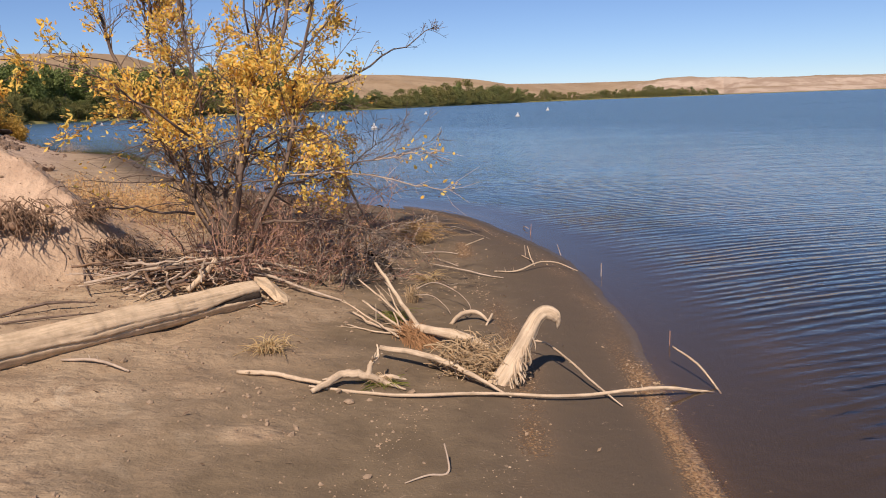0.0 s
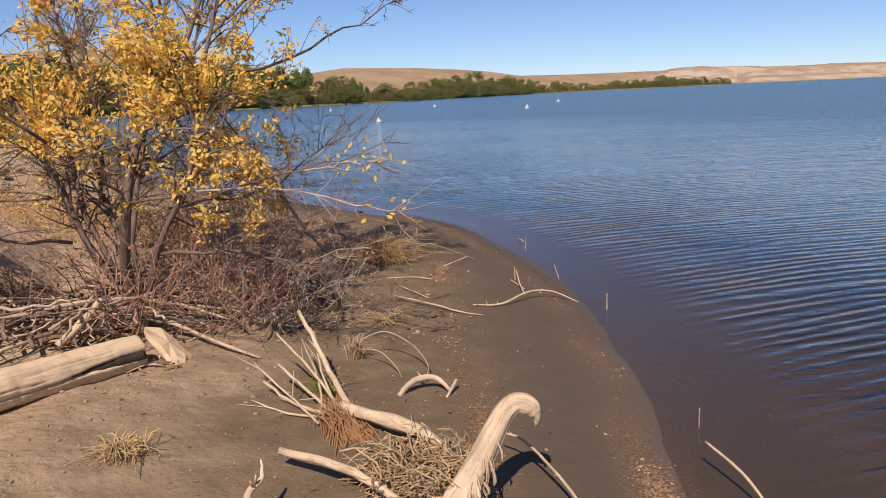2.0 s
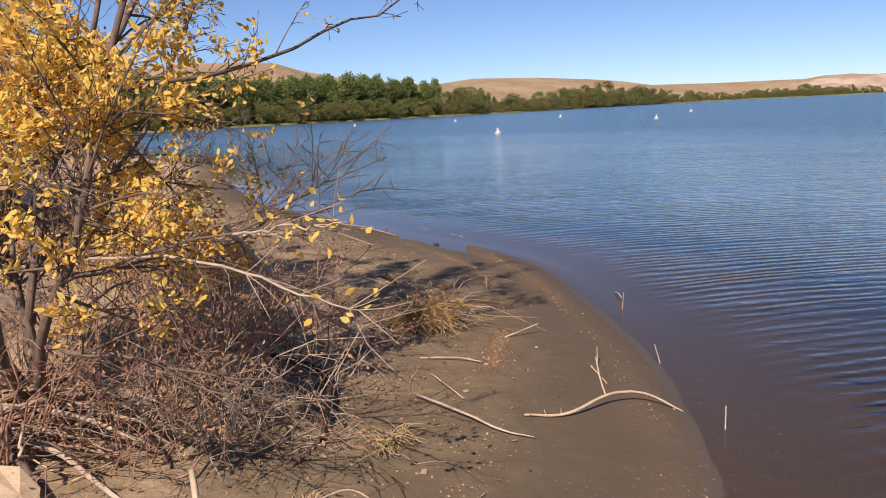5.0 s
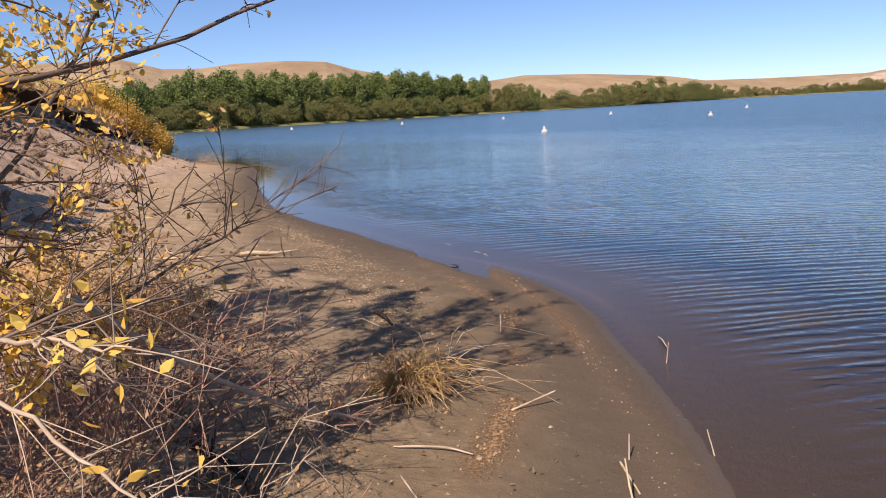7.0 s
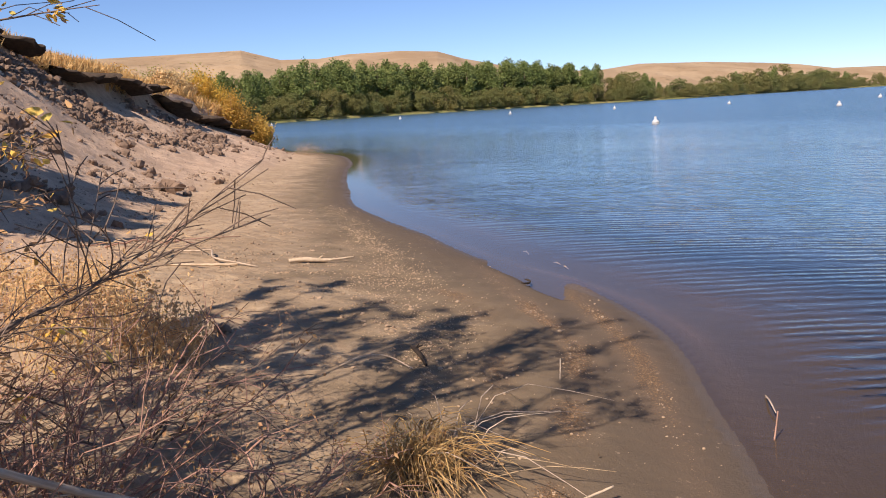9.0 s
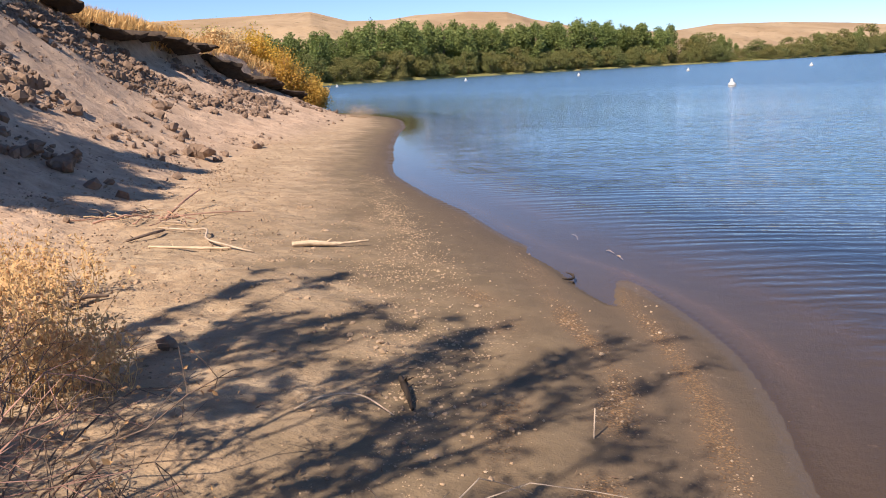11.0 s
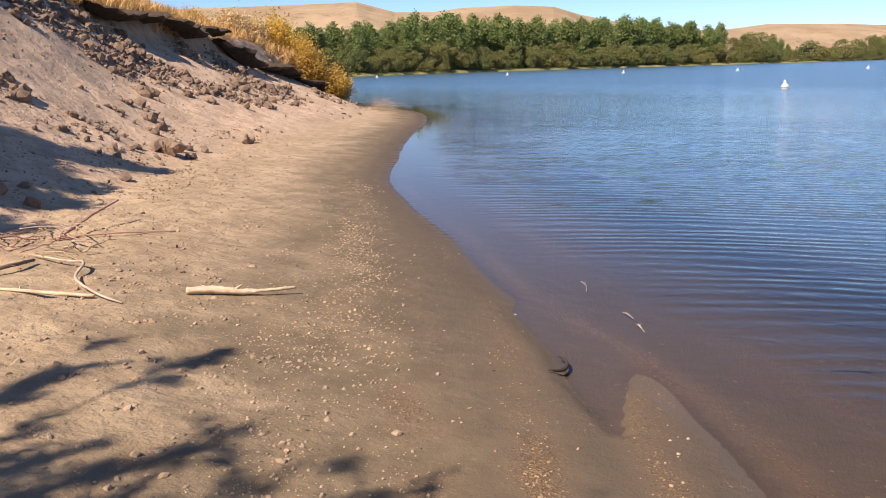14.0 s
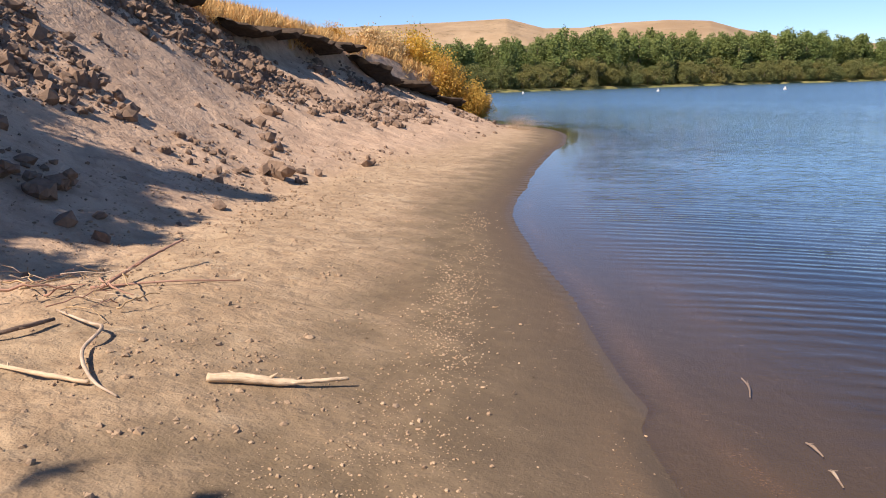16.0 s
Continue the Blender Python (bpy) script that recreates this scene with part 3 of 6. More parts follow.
def build_water():
    gx = np.concatenate([GX[GX < -22][::1], GX[(GX >= -22)][::2], [4800.0]])
    gy = np.concatenate([[-4800.0], GY[GY > -40][::2], [4800.0]])
    gx, gy = np.unique(gx), np.unique(gy)
    x, y = np.meshgrid(gx, gy)
    z, d, e = land(x, y)
    f = grid_faces(len(gx), len(gy))
    f = f[(z.ravel()[f] < 0.004).any(1) & (d.ravel()[f] < 0.5).any(1)]
    used, back = np.unique(f, return_inverse=True)
    p = np.stack([x, y, np.zeros_like(x)], -1).reshape(-1, 3)[used]
    me = make_mesh("water", p, back.reshape(f.shape), WATER)
    off = -d.ravel()[used]
    float_attribute(me, "depth", np.clip(-z.ravel()[used], 0, 4))
    float_attribute(me, "offshore", off)
    lee = 1 - 0.62 * step(p[:, 0], 9.0, -5.0) * step(p[:, 1], 9.0, 16.0)
    float_attribute(me, "calm", lee * (0.02 + 0.43 * step(off, 0.25, 1.0) + 0.55 * step(off, 0.7, 6.0)))
    float_attribute(me, "bend", 0.55 * (3.5 - 3.5 * np.exp(-np.clip(off, 0, None) / 3.5)))
    float_attribute(me, "rings", lee * 0.0064 * step(off, 0.35, 1.3) * step(off, 14, 4) * (0.30 + 0.70 * step(fbm(p[:, 0], p[:, 1], 0.35, 3, 120), -0.4, 0.2)))
    return tagged(new("water", me), "rippled blue lake, brown and clear in the shallows", "water", kind="structure")


# ---- far shore and hills, seen round a middle point ----
MIDDLE = np.array([0.0, 8.0])


def far_shore(az):
    return np.interp(az, [-70, -50, -36, -28, -20, -12.6, -8, -4, 2, 6, 10, 17.5, 18.4, 30, 60], [150, 165, 188, 228, 280, 335, 375, 415, 640, 860, 1100, 1480, 2300, 2700, 3000])


def skyline(az):
    return np.interp(az, [-70, -45, -37, -34, -31.5, -29, -27, -23.5, -21, -19.3, -16, -13, -10.3, -7.7, -3.5, 0, 2, 4, 8, 12, 18, 22, 27, 60],
                     [3.6, 4.0, 4.22, 4.32, 3.62, 3.58, 3.8, 3.86, 3.7, 3.15, 2.4, 2.0, 1.88, 2.15, 2.0, 1.72, 1.5, 1.14, 1.04, 1.02, 0.93, 0.83, 0.79, 0.8])


def ring_mesh(name, az, offsets, radius, height, material):
    a = np.radians(az)[:, None]
    r = radius[:, None] + offsets
    x, y = MIDDLE[0] + np.sin(a) * r, MIDDLE[1] + np.cos(a) * r
    z = height(x, y, r, az[:, None])
    n = r.shape[1]
    me = make_mesh(name, np.stack([x, y, z], -1).reshape(-1, 3), grid_faces(n, len(az))[:, ::-1].copy(), material)
    return me, z


def build_far_shore():
    az = np.arange(-70, 60, 0.2)
    rad = far_shore(az) + 2.5 * fbm(az * 3, az * 0, 0.6, 3, 70)
    offs = np.array([-4.0, 0, 0.6, 4, 14, 60, 400, 1500])[None]
    levels = np.interp(offs[0], [-4, 0, 0.6, 4, 14, 60, 1500], [-0.6, 0.0, 0.35, 0.7, 1.0, 1.6, 3.0])
    me, _ = ring_mesh("far_shore", az, offs, rad, lambda x, y, r, a: np.broadcast_to(levels, r.shape), MEADOW)
    return tagged(new("far_shore", me), "low grassy strip of land across the lake", "shore", kind="structure")


def build_hills():
    az = np.arange(-70, 60, 0.1)
    crest = np.interp(az, [-70, -20, -12, -8, 4, 8, 60], [1500, 1550, 2000, 2700, 2900, 3300, 3600])
    base = np.maximum(far_shore(az) + 60, np.interp(az, [-20, -10, 6, 10, 18, 19], [650, 1500, 2300, 2600, 2600, 2450]))
    t = np.linspace(0, 1, 34)
    r = base[:, None] + (crest - base)[:, None] * t[None]
    r = np.hstack([r, crest[:, None] + np.array([[80.0, 250.0, 600.0]])])
    a = np.radians(az)[:, None]
    x, y = MIDDLE[0] + np.sin(a) * r, MIDDLE[1] + np.cos(a) * r
    high = np.tan(np.radians(skyline(az))) * crest + 1.6
    tt = np.concatenate([t, [1.02, 1.0, 0.9]])[None]
    bluff = step(az, 8, 17)[:, None]
    shape = (1 - bluff) * (0.55 * tt + 0.45 * tt**2) + bluff * (0.25 * step(tt, 0.0, 0.12) + 0.55 * step(tt, 0.22, 0.42) + 0.2 * tt)
    gully = 0.30 * fbm(x, y, 1 / 260, 5, 80, 0.6) + 0.12 * np.abs(fbm(x, y, 1 / 90, 4, 84))
    z = high[:, None] * np.clip(shape + gully * np.clip(tt * 3, 0, 1) * np.clip((1 - tt) * 2.2, 0, 1), 0, 1.1) + 1.0
    me = make_mesh("hills", np.stack([x, y, z], -1).reshape(-1, 3), grid_faces(r.shape[1], len(az))[:, ::-1].copy(), HILL)
    slope = np.abs(np.gradient(z, axis=1) / (np.gradient(r, axis=1) + 1e-6))
    float_attribute(me, "cliff", np.clip(slope * 5.0, 0, 1) * np.broadcast_to(0.12 + 0.88 * bluff, z.shape))
    return tagged(new("hills", me), "bare straw-coloured hills with an eroded bluff", "hill", kind="structure")


build_ground()
build_water()
build_far_shore()
build_hills()


# ---- trees on the far shore ----
def crown_mesh(name, seed, kind, material):
    """A crown of 1 m height units: lobes of small leaf clumps with gaps between them."""
    rng = np.random.default_rng(seed)
    pts = []
    lobes = 34 if kind == "poplar" else 30
    for i in range(lobes):
        h = rng.uniform(0.10, 0.97) if kind == "poplar" else rng.uniform(0.05, 0.92)
        if kind == "poplar":
            wide = 0.21 * math.sin(math.pi * min(1, 0.18 + 0.80 * h)) ** 0.7
        else:
            wide = 0.50 * math.sqrt(max(0.02, 1 - (h - 0.25) ** 2 / 0.55))
        a, rad = rng.uniform(0, 6.283), wide * math.sqrt(rng.uniform(0.1, 1))
        c = np.array([math.cos(a) * rad, math.sin(a) * rad, h])
        size = np.array([0.085, 0.085, 0.12]) if kind == "poplar" else np.array([0.17, 0.17, 0.13])
        m = rng.normal(size=(120, 3))
        m /= np.linalg.norm(m, axis=1)[:, None]
        pts.append(c + m * size * rng.uniform(0.55, 1.1, (120, 1)))
    p = np.vstack(pts)
    p[:, 2] = np.clip(p[:, 2], 0.01, None)
    v, f = cards(p, 0.036 if kind == "poplar" else 0.048, 0.016 if kind == "poplar" else 0.022, rng, up=0.25)
    return make_mesh(name, v, f, material, False)


def trunk_mesh(name, seed, kind):
    s = Shape(seed)
    rng = s.rng
    top = 0.8 if kind == "poplar" else 0.55
    lean = rng.normal(size=2) * 0.03
    s.tube([(0, 0, -0.03), (lean[0], lean[1], top / 2), (2 * lean[0], 2 * lean[1], top)], [0.018, 0.012, 0.003], 5)
    for i in range(6):
        a, h = rng.uniform(0, 6.28), rng.uniform(0.12, 0.6) * top
        r = 0.10 if kind == "poplar" else 0.32
        s.tube([(lean[0], lean[1], h), (math.cos(a) * r * 0.6, math.sin(a) * r * 0.6, h + 0.12), (math.cos(a) * r, math.sin(a) * r, h + 0.27)], [0.007, 0.005, 0.002], 4)
    return s.mesh(name, BARK)


def far_tree(kind, label, seed, material, group):
    tree = thing("poplar_tree" if kind == "poplar" else "willow_bush", label, "tree", group)
    part("trunk", trunk_mesh("trunk", seed, kind), tree)
    part("crown", crown_mesh("crown", seed + 50, kind, material), tree)
    return tree


POPLARS = [far_tree("poplar", "tall dark green poplar on the far shore", 100 + i, POPLAR_LEAF, "far shore poplars") for i in range(5)]
WILLOWS = [far_tree("willow", "olive and yellowing willow bush at the water", 200 + i, WILLOW_LEAF, "far shore willows") for i in range(5)]


def plant(models, used, rng, az, far, height, wide):
    m = models[int(rng.integers(len(models)))]
    a = radians(az)
    at = Matrix.LocRotScale((MIDDLE[0] + math.sin(a) * far, MIDDLE[1] + math.cos(a) * far, 0.8), Euler((0, 0, rng.uniform(0, 6.28))), (height * wide, height * wide, height))
    if m.name in used:
        made = copy_thing(m, at)
        made.matrix_basis = at
    else:
        used.add(m.name)
        m.matrix_basis = at


def tree_tops(az):
    return np.interp(az, [-70, -38, -35.5, -33.6, -30.5, -26, -21.6, -16.2, -12.8, -10.5, -9.9, -8.2, -6, -2.1, 1.6, 3.3, 5.6, 9.7, 13.7, 17.4],
                     [2.8, 2.8, 2.9, 2.9, 3.5, 3.25, 2.98, 2.88, 2.55, 2.2, 1.2, 1.72, 1.0, 1.2, 1.55, 1.12, 0.68, 0.52, 0.70, 0.42])


def build_far_woods():
    rng, used = np.random.default_rng(9), set()
    az = -48.0
    while az < -10.2:
        near = float(far_shore(az))
        for back in (16, 26):
            far = near + back + rng.uniform(-4, 4)
            high = math.tan(radians(float(tree_tops(az)))) * far + 0.8
            plant(POPLARS, used, rng, az + rng.uniform(-0.4, 0.4), far, high * rng.uniform(0.86, 1.03), rng.uniform(0.9, 1.25))
        for back in (5, 9):
            far = near + back + rng.uniform(-1.5, 2)
            plant(WILLOWS, used, rng, az + rng.uniform(-0.5, 0.5), far, rng.uniform(4.2, 7.6), rng.uniform(0.85, 1.2))
        az += math.degrees(3.7 / near)
    while az < 17.6:
        near = float(far_shore(az))
        high = math.tan(radians(float(tree_tops(az)))) * (near + 12) + 1.2
        dense = az < 5
        far = near + rng.uniform(8, 30 if dense else 60)
        plant(POPLARS if rng.random() < 0.3 and dense else WILLOWS, used, rng, az, far, high * rng.uniform(0.55, 1.08), rng.uniform(0.8, 1.25))
        if dense:
            plant(WILLOWS, used, rng, az + 0.2, near + rng.uniform(5, 9), high * rng.uniform(0.35, 0.62), rng.uniform(1.0, 1.4))
        az += math.degrees((3.0 if dense else 5.0) / near)


build_far_woods()


# ---- buoys ----
def buoy_model():
    b = thing("buoy", "white plastic marker buoy floating on the lake", "buoy", "line of marker buoys")
    paint = plain_material("white_buoy_plastic", (0.52, 0.515, 0.50), 0.12, 6, 0.55, 0.05)
    rings = [(0.02, -0.22), (0.16, -0.18), (0.23, -0.05), (0.235, 0.06), (0.20, 0.17), (0.12, 0.24), (0.075, 0.27), (0.07, 0.42), (0.05, 0.45), (0.0, 0.455)]
    v = [(r * math.cos(k * math.pi / 8), r * math.sin(k * math.pi / 8), z) for r, z in rings for k in range(16)]
    f = [(i * 16 + k, i * 16 + (k + 1) % 16, i * 16 + 16 + (k + 1) % 16, i * 16 + 16 + k) for i in range(len(rings) - 1) for k in range(16)]
    part("float", make_mesh("float", v, f, paint), b)
    band = [(r * math.cos(k * math.pi / 8), r * math.sin(k * math.pi / 8), z) for r, z in [(0.237, 0.055), (0.243, 0.08), (0.238, 0.10)] for k in range(16)]
    part("band", make_mesh("band", band, f[:32], plain_material("grey_rubber_band", (0.25, 0.24, 0.22), 0.2, 10)), b, "grey rubbing band")
    return b


buoy = buoy_model()
for i, (x, y, s) in enumerate([(-5.5, 59.3, 1.0), (6.9, 88.5, 1.0), (15.0, 131, 1.1), (-4.0, 135.6, 1.1), (-21.3, 140.4, 1.1), (-38, 139, 1.1), (-58.9, 141.8, 1.1), (-84, 140, 1.1)]):
    at = pose(x, y, 0, 4, -3, 40 * i) @ Matrix.Scale(s, 4)
    if i:
        copy_thing(buoy, at).matrix_basis = at
    else:
        buoy.matrix_basis = at


# ---- helpers for what lies on the shore ----
def on_ground(points):
    """Points given as x, y and height over the ground, as places."""
    p = np.array(points, float)
    p[:, 2] += heights(p[:, 0], p[:, 1])
    return p


def curve(points, n=12):
    p = smooth_line(points, 8)
    at = np.linspace(0, len(p) - 1, n)
    return np.stack([np.interp(at, np.arange(len(p)), p[:, k]) for k in range(3)], 1)


def wobble(p, rng, amount):
    q = np.array(p, float)
    q[1:-1] += rng.normal(size=(len(q) - 2, 3)) * amount
    return q


def stick(name, label, points, radii, material, seed, knots=0, sides=7, n=12, group="", category="stick"):
    s = Shape(seed)
    p = wobble(curve(on_ground(points), n + 6), s.rng, max(radii) * 0.07)
    s.tube(p, radii, sides + 2, 0.17)
    ob = tagged(new(name, s.mesh(name, material)), label, category, group)
    for k in range(knots):
        b = Shape(seed + 91 + k)
        i = int(b.rng.integers(2, n - 2))
        d = b.rng.normal(size=3)
        d[2] = abs(d[2])
        d /= np.linalg.norm(d)
        length = b.rng.uniform(2, 5) * max(radii)
        b.tube([p[i], p[i] + d * length * 0.6, p[i] + d * length], [0.4 * max(radii), 0.3 * max(radii), 0.12 * max(radii)], 5, 0.1)
        part("side_shoot", b.mesh("side_shoot", material), ob)
    return ob


# ---- the golden tree ----
def grow(s, leaves, rng, path, r0, r1, depth, leafy, spread, twig_leaves, reach=1.0):
    """A limb with its side branches; ends of shoots get leaves."""
    n = len(path)
    s.tube(path, np.linspace(r0, r1, n), 6 if depth == 0 else (4 if depth == 1 else 3), 0.06 if depth == 0 else 0)
    length = np.linalg.norm(np.diff(path, axis=0), axis=1).sum()
    if depth >= 2:
        m = max(1, int(twig_leaves * length))
        for _ in range(m):
            t = rng.uniform(0.15, 1) * (n - 1)
            i = min(int(t), n - 2)
            at = path[i] + (path[i + 1] - path[i]) * (t - i)
            if rng.random() < leafy(at) * max(step(noise.noise(Vector(at * 2.3)), -0.12, 0.14), step(at[2], 2.5, 2.9)):
                leaves.append((at, path[-1] - path[0]))
        return
    count = int(rng.uniform(0.75, 1.25) * length * (9 if depth == 0 else 12)) + 2
    for _ in range(count):
        t = rng.uniform(0.22, 1.0) * (n - 1)
        i = min(int(t), n - 2)
        at = path[i] + (path[i + 1] - path[i]) * (t - i)
        along = path[i + 1] - path[i]
        along = along / np.linalg.norm(along)
        d = along * rng.uniform(0.4, 0.9) + rng.normal(size=3) * spread * float(np.interp(at[2], [2.0, 2.8], [1.0, 0.6]))
        d[2] += 0.12 + 0.3 * float(np.interp(at[2], [2.0, 2.8], [0.0, 1.0]))
        d /= np.linalg.norm(d)
        tall = float(np.interp(at[2], [2.0, 2.8], [1.0, 0.62]))
        size = reach * tall * (rng.uniform(0.35, 0.95) if depth == 0 else rng.uniform(0.10, 0.34)) * (1.15 - 0.5 * t / n)
        bend = rng.normal(size=3) * 0.14 * size
        k = 5 if depth == 0 else 3
        u = np.linspace(0, 1, k)[:, None]
        p = at + d * size * u + bend * u**2 + np.array([0, 0, -0.10 * size]) * u**2
        r = max(0.0022, np.interp(t, [0, n - 1], [r0, r1]) * (0.42 if depth == 0 else 0.5))
        grow(s, leaves, rng, p, r, 0.0016, depth + 1, leafy, spread, twig_leaves, reach)


def golden_tree():
    tree = thing("tree", "small multi-stemmed tree with sparse golden autumn leaves", "tree", at=pose(0, 0, 0))
    rng = np.random.default_rng(31)
    base = np.array([-2.0, 7.35, ground_z(-2.0, 7.35) - 0.05])
    # stems and limbs: way points after the base, radius there and at the tip
    limbs = [
        ([(-1.90, 6.95, 0.80), (-1.74, 6.90, 1.38), (-1.70, 7.45, 1.83), (-1.58, 7.85, 2.3), (-1.50, 8.05, 3.2), (-1.42, 8.2, 4.6)], 0.041, 0.008),
        ([(-1.72, 7.0, 0.75), (-1.46, 6.95, 1.30), (-1.38, 7.12, 1.80), (-1.22, 7.35, 2.6), (-1.05, 7.6, 3.9)], 0.032, 0.007),
        ([(-2.25, 7.3, 0.9), (-2.6, 7.8, 1.6), (-2.9, 8.3, 2.3), (-3.1, 8.7, 3.3)], 0.028, 0.006),
        ([(-2.1, 7.5, 0.9), (-2.0, 8.3, 1.5), (-1.95, 9.0, 2.2), (-1.9, 9.5, 3.1)], 0.026, 0.006),
        ([(-2.3, 7.2, 1.0), (-2.9, 7.6, 2.0), (-3.5, 8.1, 3.1), (-4.0, 8.4, 4.5)], 0.030, 0.006),
        ([(-2.2, 7.5, 0.95), (-2.4, 7.9, 1.9), (-2.6, 8.2, 2.8), (-2.5, 8.5, 4.3)], 0.026, 0.006),
        ([(-2.2, 7.5, 1.0), (-2.65, 8.2, 1.9), (-3.1, 8.8, 2.8), (-3.5, 9.4, 3.8)], 0.026, 0.006),
        ([(-1.95, 7.3, 0.95), (-1.85, 7.7, 1.9), (-1.7, 8.2, 2.8), (-1.2, 8.9, 3.6)], 0.026, 0.006),
    ]
    side = [
        ([(-1.38, 7.12, 1.76), (-1.07, 7.58, 1.86), (-0.80, 8.15, 2.03), (-0.56, 8.5, 2.20), (-0.30, 8.66, 2.34)], 0.015, 0.003),
        ([(-1.62, 6.95, 1.0), (-1.15, 6.85, 1.16), (-0.72, 6.87, 1.25), (-0.42, 6.95, 1.30)], 0.010, 0.0025),
        ([(-1.55, 7.0, 1.05), (-1.15, 7.5, 1.05), (-0.95, 8.1, 1.25), (-0.75, 8.3, 1.34)], 0.010, 0.0025),
        ([(-1.70, 7.2, 1.0), (-1.5, 7.7, 1.02), (-1.3, 8.2, 1.12), (-1.15, 8.45, 1.2)], 0.010, 0.0025),
        ([(-1.85, 7.4, 1.0), (-1.8, 7.9, 1.1), (-1.8, 8.3, 1.35), (-1.75, 8.6, 1.5)], 0.010, 0.0025),
        ([(-1.70, 7.40, 1.80), (-1.3, 7.7, 2.2), (-0.95, 8.0, 2.7), (-0.6, 8.3, 3.1)], 0.015, 0.003),
        ([(-2.05, 6.5, 1.45), (-2.35, 6.2, 1.75), (-2.7, 6.1, 1.95), (-3.2, 6.1, 2.0)], 0.013, 0.003),
        ([(-1.75, 6.9, 1.3), (-1.5, 6.5, 1.45), (-1.2, 6.3, 1.5), (-1.0, 6.25, 1.45)], 0.010, 0.0025),
        ([(-2.2, 6.95, 0.85), (-2.6, 6.6, 0.95), (-2.9, 6.5, 1.0)], 0.015, 0.003),
        ([(-1.7, 7.0, 0.75), (-1.3, 6.75, 0.8), (-0.95, 6.75, 0.75), (-0.6, 6.95, 0.62)], 0.016, 0.003),
        ([(-2.0, 7.6, 0.7), (-1.9, 8.1, 0.85), (-1.7, 8.5, 0.8)], 0.012, 0.003),
        ([(-2.2, 7.6, 0.7), (-2.6, 8.2, 0.85), (-2.7, 8.7, 0.8)], 0.012, 0.003),
    ]

    def leafy(p):
        low = float(np.interp(p[2], [0.45, 0.75, 1.0, 2.2, 2.7], [0.0, 0.30, 0.95, 0.85, 1.0]))
        west = float(np.interp(p[0], [-2.0, -1.6], [0.12, 1.0])) if p[2] < 1.35 else 1.0
        north = float(np.interp(p[1], [7.7, 8.4], [1.0, 0.30])) if p[2] < 2.6 and p[0] > -2.3 else 1.0
        return low * west * north

    # upright leafy shoots of the crown, from the upper ends of the limbs
    crown = [((-1.54, 7.95, 2.6), (-1.35, 7.7, 4.3)), ((-1.54, 7.95, 2.6), (-1.75, 7.5, 3.9)), ((-1.52, 8.0, 2.8), (-0.95, 8.3, 4.4)), ((-1.30, 7.25, 2.35), (-0.75, 7.5, 3.6)), ((-1.22, 7.35, 2.6), (-1.25, 7.1, 3.7)),
             ((-2.9, 8.3, 2.3), (-2.75, 8.3, 3.9)), ((-2.9, 8.3, 2.3), (-3.3, 8.1, 3.7)), ((-1.95, 9.0, 2.2), (-2.1, 8.8, 3.6)), ((-3.3, 7.9, 2.8), (-3.2, 7.6, 4.5)), ((-3.5, 8.1, 3.1), (-3.9, 7.9, 4.2)),
             ((-2.5, 8.05, 2.4), (-2.35, 7.8, 3.9)), ((-2.5, 8.05, 2.4), (-2.6, 7.6, 3.5)), ((-2.9, 8.55, 2.5), (-2.85, 8.6, 4.1)), ((-1.75, 8.05, 2.5), (-1.9, 8.1, 3.9)), ((-1.7, 8.2, 2.8), (-1.5, 8.6, 4.0)), ((-2.0, 8.3, 2.3), (-2.15, 8.2, 4.2))]
    for foot, tip in crown:
        f, t = np.array(foot), np.array(tip)
        side.append(([tuple(f), tuple(f + (t - f) * 0.35 + (0.04, -0.05, 0.05)), tuple(f + (t - f) * 0.7 + (0.02, -0.03, 0.03)), tuple(t)], 0.013, 0.003))
    leaves = []
    for k, (way, r0, r1) in enumerate(limbs + side):
        s = Shape(300 + k)
        way = [tuple(base)] + way if k < len(limbs) else way
        path = wobble(curve(way, 16 if k < len(limbs) else 11), rng, 0.012)
        grow(s, leaves, rng, path, 0.8 * r0, r1, 0, leafy, 0.55, 27, 1.0 if k < len(limbs) else (0.36 if k == len(limbs) else 0.62))
        part("stem" if k < len(limbs) else "limb", s.mesh("stem", BARK), tree)
    # bare pale boughs reaching towards the water
    sprigs = []
    for k, way in enumerate(([(-1.45, 6.98, 1.12), (-0.9, 6.85, 1.13), (-0.61, 6.75, 1.06), (-0.36, 6.62, 1.02), (-0.20, 6.55, 1.0)], [(-0.80, 6.87, 1.22), (-0.55, 6.72, 1.26), (-0.28, 6.60, 1.29)])):
        s = Shape(350 + k)
        p = wobble(curve(way, 14), s.rng, 0.008)
        s.tube(p, [0.007, 0.0050, 0.0020], 6, 0.1)
        sprigs += [p[int(i)] + s.rng.normal(size=3) * 0.035 for i in s.rng.integers(6 if k else 10, 14, 34 if k else 16)]
        for _ in range(16):
            i = int(s.rng.integers(4, 13))
            d = (p[i] - p[i - 1]) / np.linalg.norm(p[i] - p[i - 1]) + s.rng.normal(size=3) * np.array([0.5, 0.5, 0.7])
            size = s.rng.uniform(0.05, 0.2)
            s.tube([p[i], p[i] + d * size * 0.5, p[i] + d * size + s.rng.normal(size=3) * 0.02], [0.002, 0.0016, 0.001], 4)
        part("limb", s.mesh("limb", PALE_TWIG), tree, "bare pale bough")
    at = np.array([l[0] for l in leaves])
    along = np.array([l[1] / (np.linalg.norm(l[1]) + 1e-9) for l in leaves])
